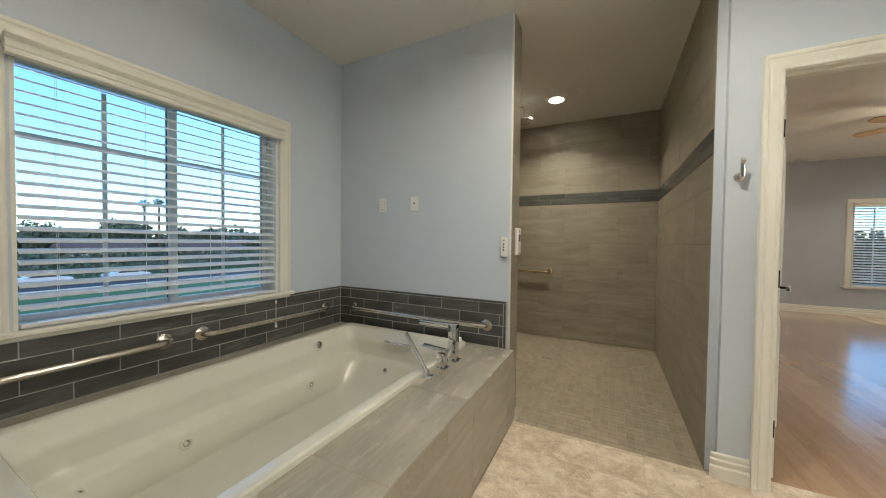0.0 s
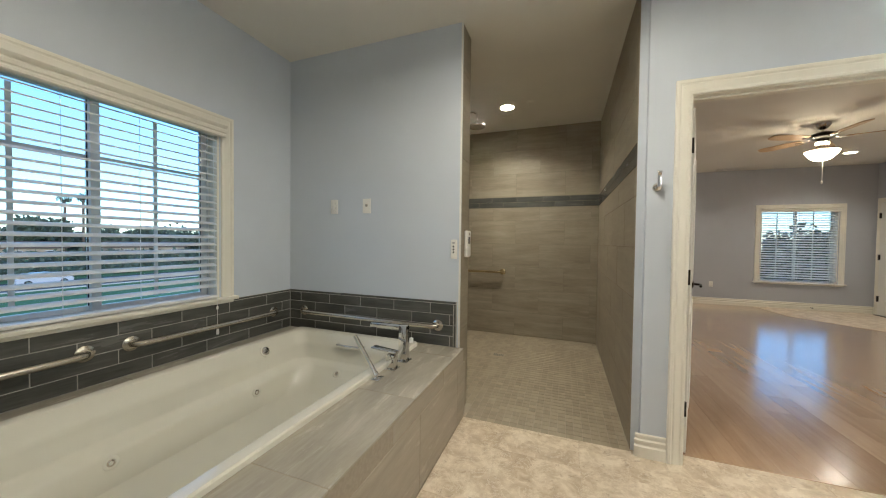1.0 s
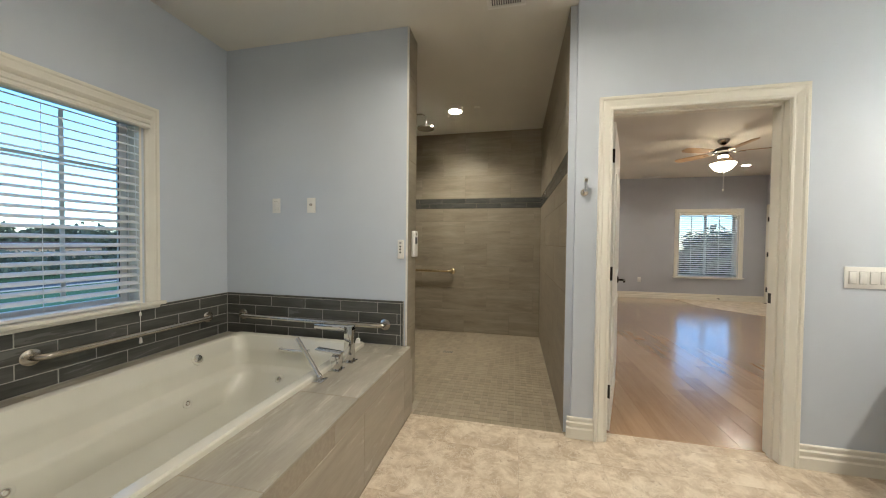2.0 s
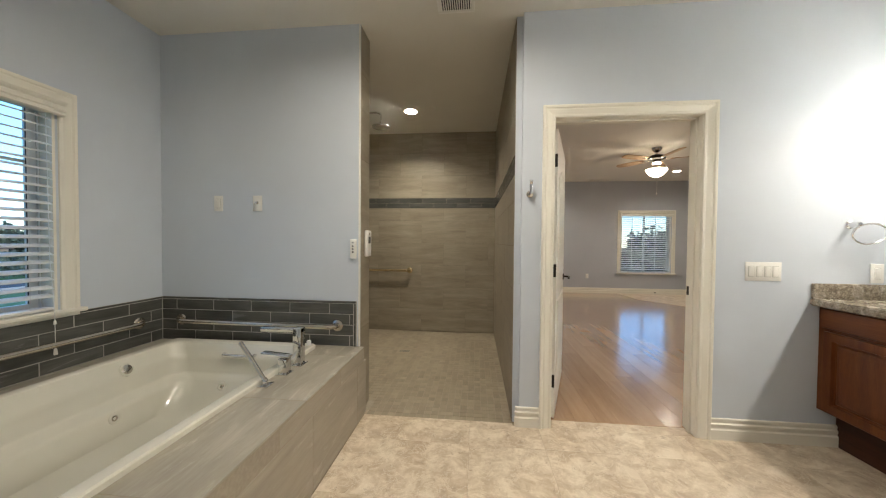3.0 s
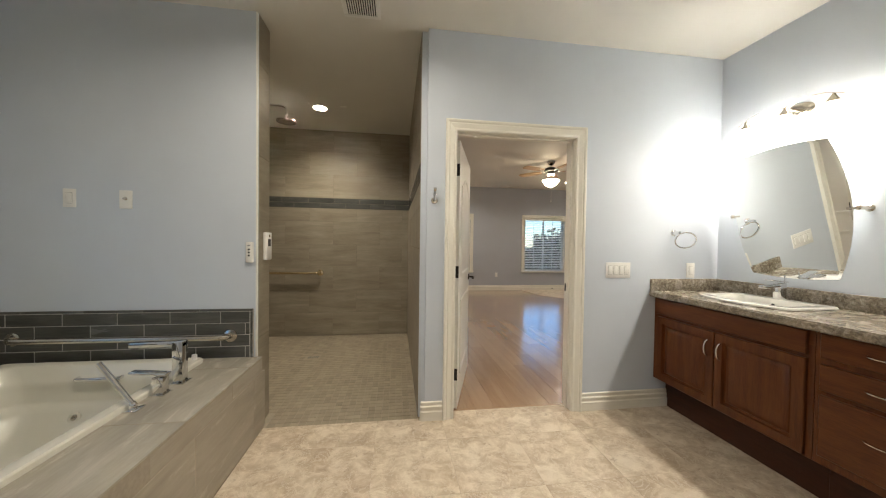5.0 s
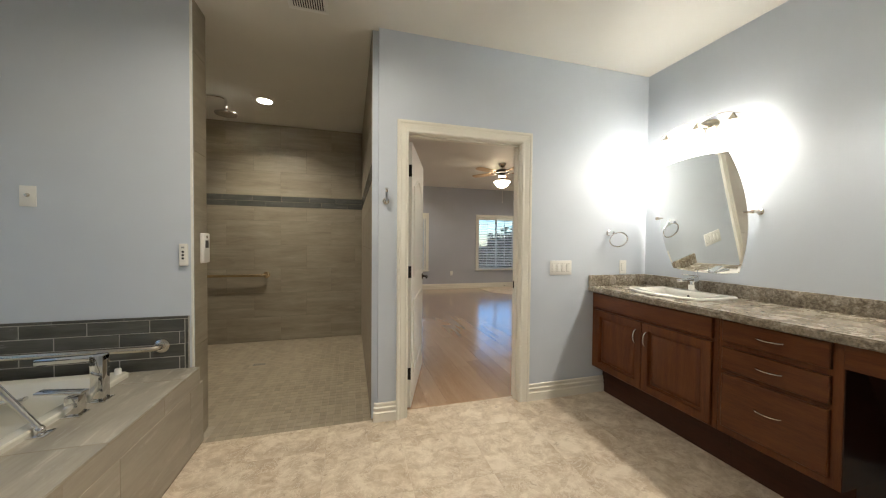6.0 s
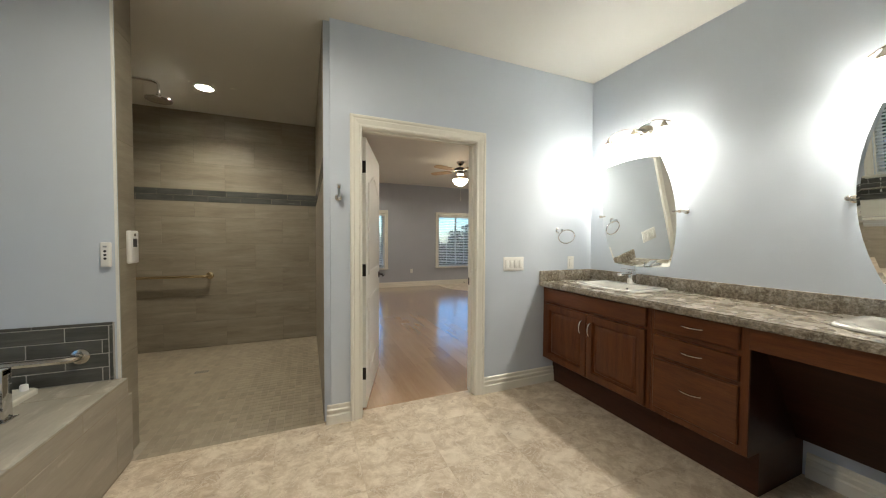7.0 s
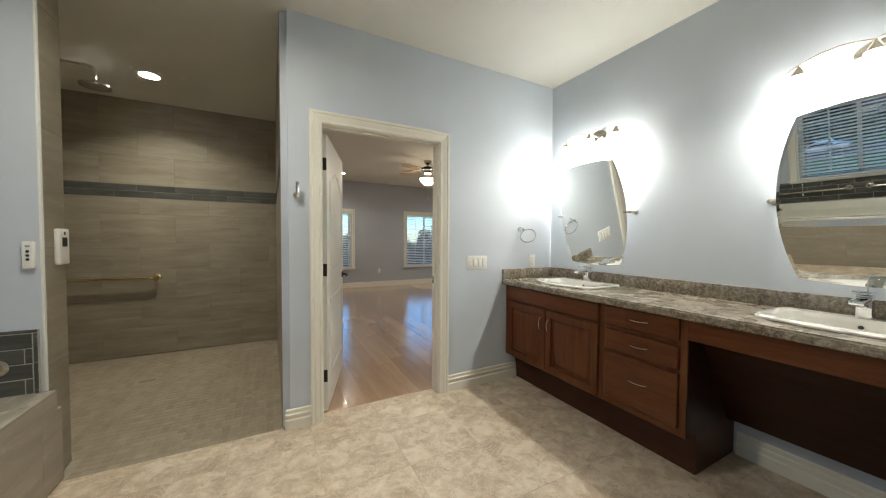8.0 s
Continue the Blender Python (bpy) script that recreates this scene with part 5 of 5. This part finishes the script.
def hedge(x0, x1, y0, y1, h, seed, label, size=0.35):
    rng = random.Random(seed)
    bm = bmesh.new()
    for i in range(9000):
        c = Vector((rng.uniform(x0, x1), rng.uniform(y0, y1), GZ + h * rng.random() ** 0.7 * (0.85 + 0.2 * math.sin(i * 0.37))))
        a = Vector((rng.gauss(0, 1), rng.gauss(0, 1), rng.gauss(0, 1))).normalized()
        b = a.cross(Vector((rng.gauss(0, 1), rng.gauss(0, 1), rng.gauss(0, 1)))).normalized()
        s = size * rng.uniform(0.6, 1.4)
        bm.faces.new([bm.verts.new(c + a * s), bm.verts.new(c + b * s * 0.6), bm.verts.new(c - a * s), bm.verts.new(c - b * s * 0.6)])
    ob = tagged(new("hedge", finish("hedge", bm, LEAF, False)), label, "hedge", "", "stuff")
    return ob


hedge(-66, -62.5, -30, 120, 1.7, 3, "dark low hedge along the far side of the road", 0.25)
hedge(-84, -76, -40, 170, 3.1, 8, "dark shrubs behind the low hedge", 0.5)
hedge(-190, -170, -60, 330, 7.0, 6, "far dark belt of woods on the skyline", 1.6)
hedge(-8, 28, 17, 20.5, 5.3, 4, "dark hedge outside the bedroom windows")


def bungalow(x, y, w, label):
    b = thing("bungalow", label, "house", group="bungalows")
    part("wall", box_bm(x - 4, x + 4, y - w / 2, y + w / 2, GZ, GZ + 2.7), STUCCO, b)
    part("roof", loft(bmesh.new(), [[(x - 4.7, yy, GZ + 2.65), (x + 4.7, yy, GZ + 2.65), (x + 4.7, yy, GZ + 2.8), (x, yy, GZ + 4.3), (x - 4.7, yy, GZ + 2.8)] for yy in (y - w / 2 - 0.6, y + w / 2 + 0.6)]), ROOF, b)
    for k in range(3):
        yy = y - w / 2 + w * (k + 0.5) / 3
        win = part("window", box_bm(x + 4.0, x + 4.06, yy - 0.7, yy + 0.7, GZ + 1.0, GZ + 2.1), VINYL, b)
        part("pane", box_bm(x + 4.055, x + 4.07, yy - 0.62, yy + 0.62, GZ + 1.08, GZ + 2.02), DARK_PLASTIC, win)


for y, w in ((-18, 15), (8, 17), (34, 15), (60, 18), (90, 16)):
    bungalow(-122, y, w, "tan bungalow with a brown roof across the road")


def car(x, y):
    c = thing("car", "pale silver parked sedan on the road beyond the lawn", "car", group="parked cars")
    z = GZ + 0.02
    side = [(-2.2, 0.35), (-2.25, 0.7), (-2.1, 0.9), (-1.35, 0.98), (-0.75, 1.4), (0.55, 1.43), (1.25, 1.0), (2.05, 0.88), (2.25, 0.65), (2.2, 0.35)]
    part("body", loft(bmesh.new(), [[(x + o, y + s * k, z + h) for s, h in side] for o, k in ((-0.86, 0.97), (-0.7, 1.0), (0.7, 1.0), (0.86, 0.97))]), CARP, c)
    part("side_window", loft(bmesh.new(), [[(x + o, y + s, z + h) for s, h in ((-1.15, 1.0), (-0.7, 1.33), (0.5, 1.35), (1.0, 1.02))] for o in (0.855, 0.87)]), DARK_PLASTIC, c)
    for s in (-1.35, 1.38):
        for o in (-0.75, 0.75):
            w = part("wheel", add_lathe(bmesh.new(), [(0.31, -0.1), (0.32, -0.08), (0.32, 0.08), (0.31, 0.1)], Matrix.Translation((x + o * 1.03, y + s, z + 0.32)) @ pose(0, 0, 0, 0, 90, 0), 20), TYRE, c)
            part("rim", add_lathe(bmesh.new(), [(0.2, -0.105), (0.2, 0.105)], Matrix.Translation((x + o * 1.03, y + s, z + 0.32)) @ pose(0, 0, 0, 0, 90, 0), 16), STEEL, w)


for y in (9.5, 16.5):
    car(-55.5, y)

# ---- floor pieces, last ----
floor_ob, shower_ob, bed_ob = bpy.data.objects["floor"], bpy.data.objects["floor_shower"], bpy.data.objects["floor_bedroom"]
tile_field(floor_ob, "floor_tile", "z", 0.0, -0.012, DF + 0.002, XR, YB, 0.0, 0.457, 0.457, 0.0008, FLOOR, (0.35, 0.35), 0.0003, 0.0)
tile_field(floor_ob, "floor_tile", "z", 0.0, -0.012, DX0, DX1, 0.0, 0.1, 0.457, 0.457, 0.0009, FLOOR, (0.6,), 0.0008, 0.0)
tile_field(floor_ob, "floor_tile", "z", 0.0, -0.012, XL, DF, YB, DY0, 0.457, 0.457, 0.0008, FLOOR, (0.8, 0.8), 0.0003, 0.0)
part("threshold", box_bm(DX0, DX1, 0.098, 0.106, -0.006, 0.002), PLANK, floor_ob)
tile_field(floor_ob, "floor_tile", "z", 0.0, -0.012, DF + 0.002, -0.166, 0.0, 0.026, 0.457, 0.457, 0.0009, FLOOR, (0.35,), 0.0008, 0.0)

# shower mosaic: the nearest rows piece by piece, the rest joined
MS = 0.0515
near_rows, near_cols = 14, 20
MX = SX - near_cols * MS
tile_field(shower_ob, "mosaic_tile", "z", -0.004, -0.012, MX, SX, 0.03, 0.03 + near_rows * MS, MS, MS, 0.003, MOSAIC, (0.0, 0.0), 0.0006, 0.0002)
bm_verts, bm_faces = [], []
for i in range(int((SX + 2.3) / MS)):
    for j in range(0, int((SY - 0.03) / MS) + 1):
        x1 = SX - i * MS - 0.00175
        x0, y0 = x1 - MS + 0.0035, 0.03 + j * MS + 0.00175
        y1 = min(y0 + MS - 0.0035, SY)
        if (j < near_rows and i < near_cols) or (x1 < XP + 0.06 and j < 4):
            continue
        if y1 - y0 < 0.01 or (-1.285 < x1 < -1.1 and 1.33 < y0 < 1.44):
            continue
        dz = random.uniform(-0.0002, 0.0002) - 0.004
        k = len(bm_verts)
        bm_verts += [(x0, y0, -0.014), (x1, y0, -0.014), (x1, y1, -0.014), (x0, y1, -0.014), (x0, y0, dz), (x1, y0, dz), (x1, y1, dz), (x0, y1, dz)]
        bm_faces += [(k + 4, k + 5, k + 6, k + 7), (k, k + 1, k + 5, k + 4), (k + 1, k + 2, k + 6, k + 5), (k + 2, k + 3, k + 7, k + 6), (k + 3, k, k + 4, k + 7)]
me = bpy.data.meshes.new("mosaic_field")
me.from_pydata(bm_verts, [], bm_faces)
me.materials.append(MOSAIC)
ob = new("mosaic_field", me)
ob.parent = shower_ob
tagged(ob, "far field of small square mosaic tiles", "", "", "stuff")

# oak planks
rng = random.Random(9)
x = BX0
while x < BX1 - 0.01:
    w = min(0.15, BX1 - x)
    y = 0.106 - rng.uniform(0, 0.9)
    while y < BY:
        ln = rng.choice((0.9, 1.2, 1.5))
        a, b = max(y, 0.106 if 0.05 < x + w / 2 < 1.03 else 0.122), min(y + ln, BY)
        if b - a > 0.05:
            o = new("floor_plank", tile_mesh("floor_plank", (w - 0.0005, round(b - a, 2) - 0.0005, 0.012), PLANK, 0.0004))
            o.location = (x + w / 2, (a + b) / 2, -0.006)
            o.parent = bed_ob
        y += ln
    x += w
entry = bmesh.new()
loft(entry, [[(3.05, 6.18, z), (3.15, 5.3, z), (3.85, 4.5, z), (4.78, 4.42, z), (4.78, 6.18, z)] for z in (0.0, 0.005)])
structure("floor_entry", entry, FLOOR, "pale stone entry area by the bedroom door", "floor")
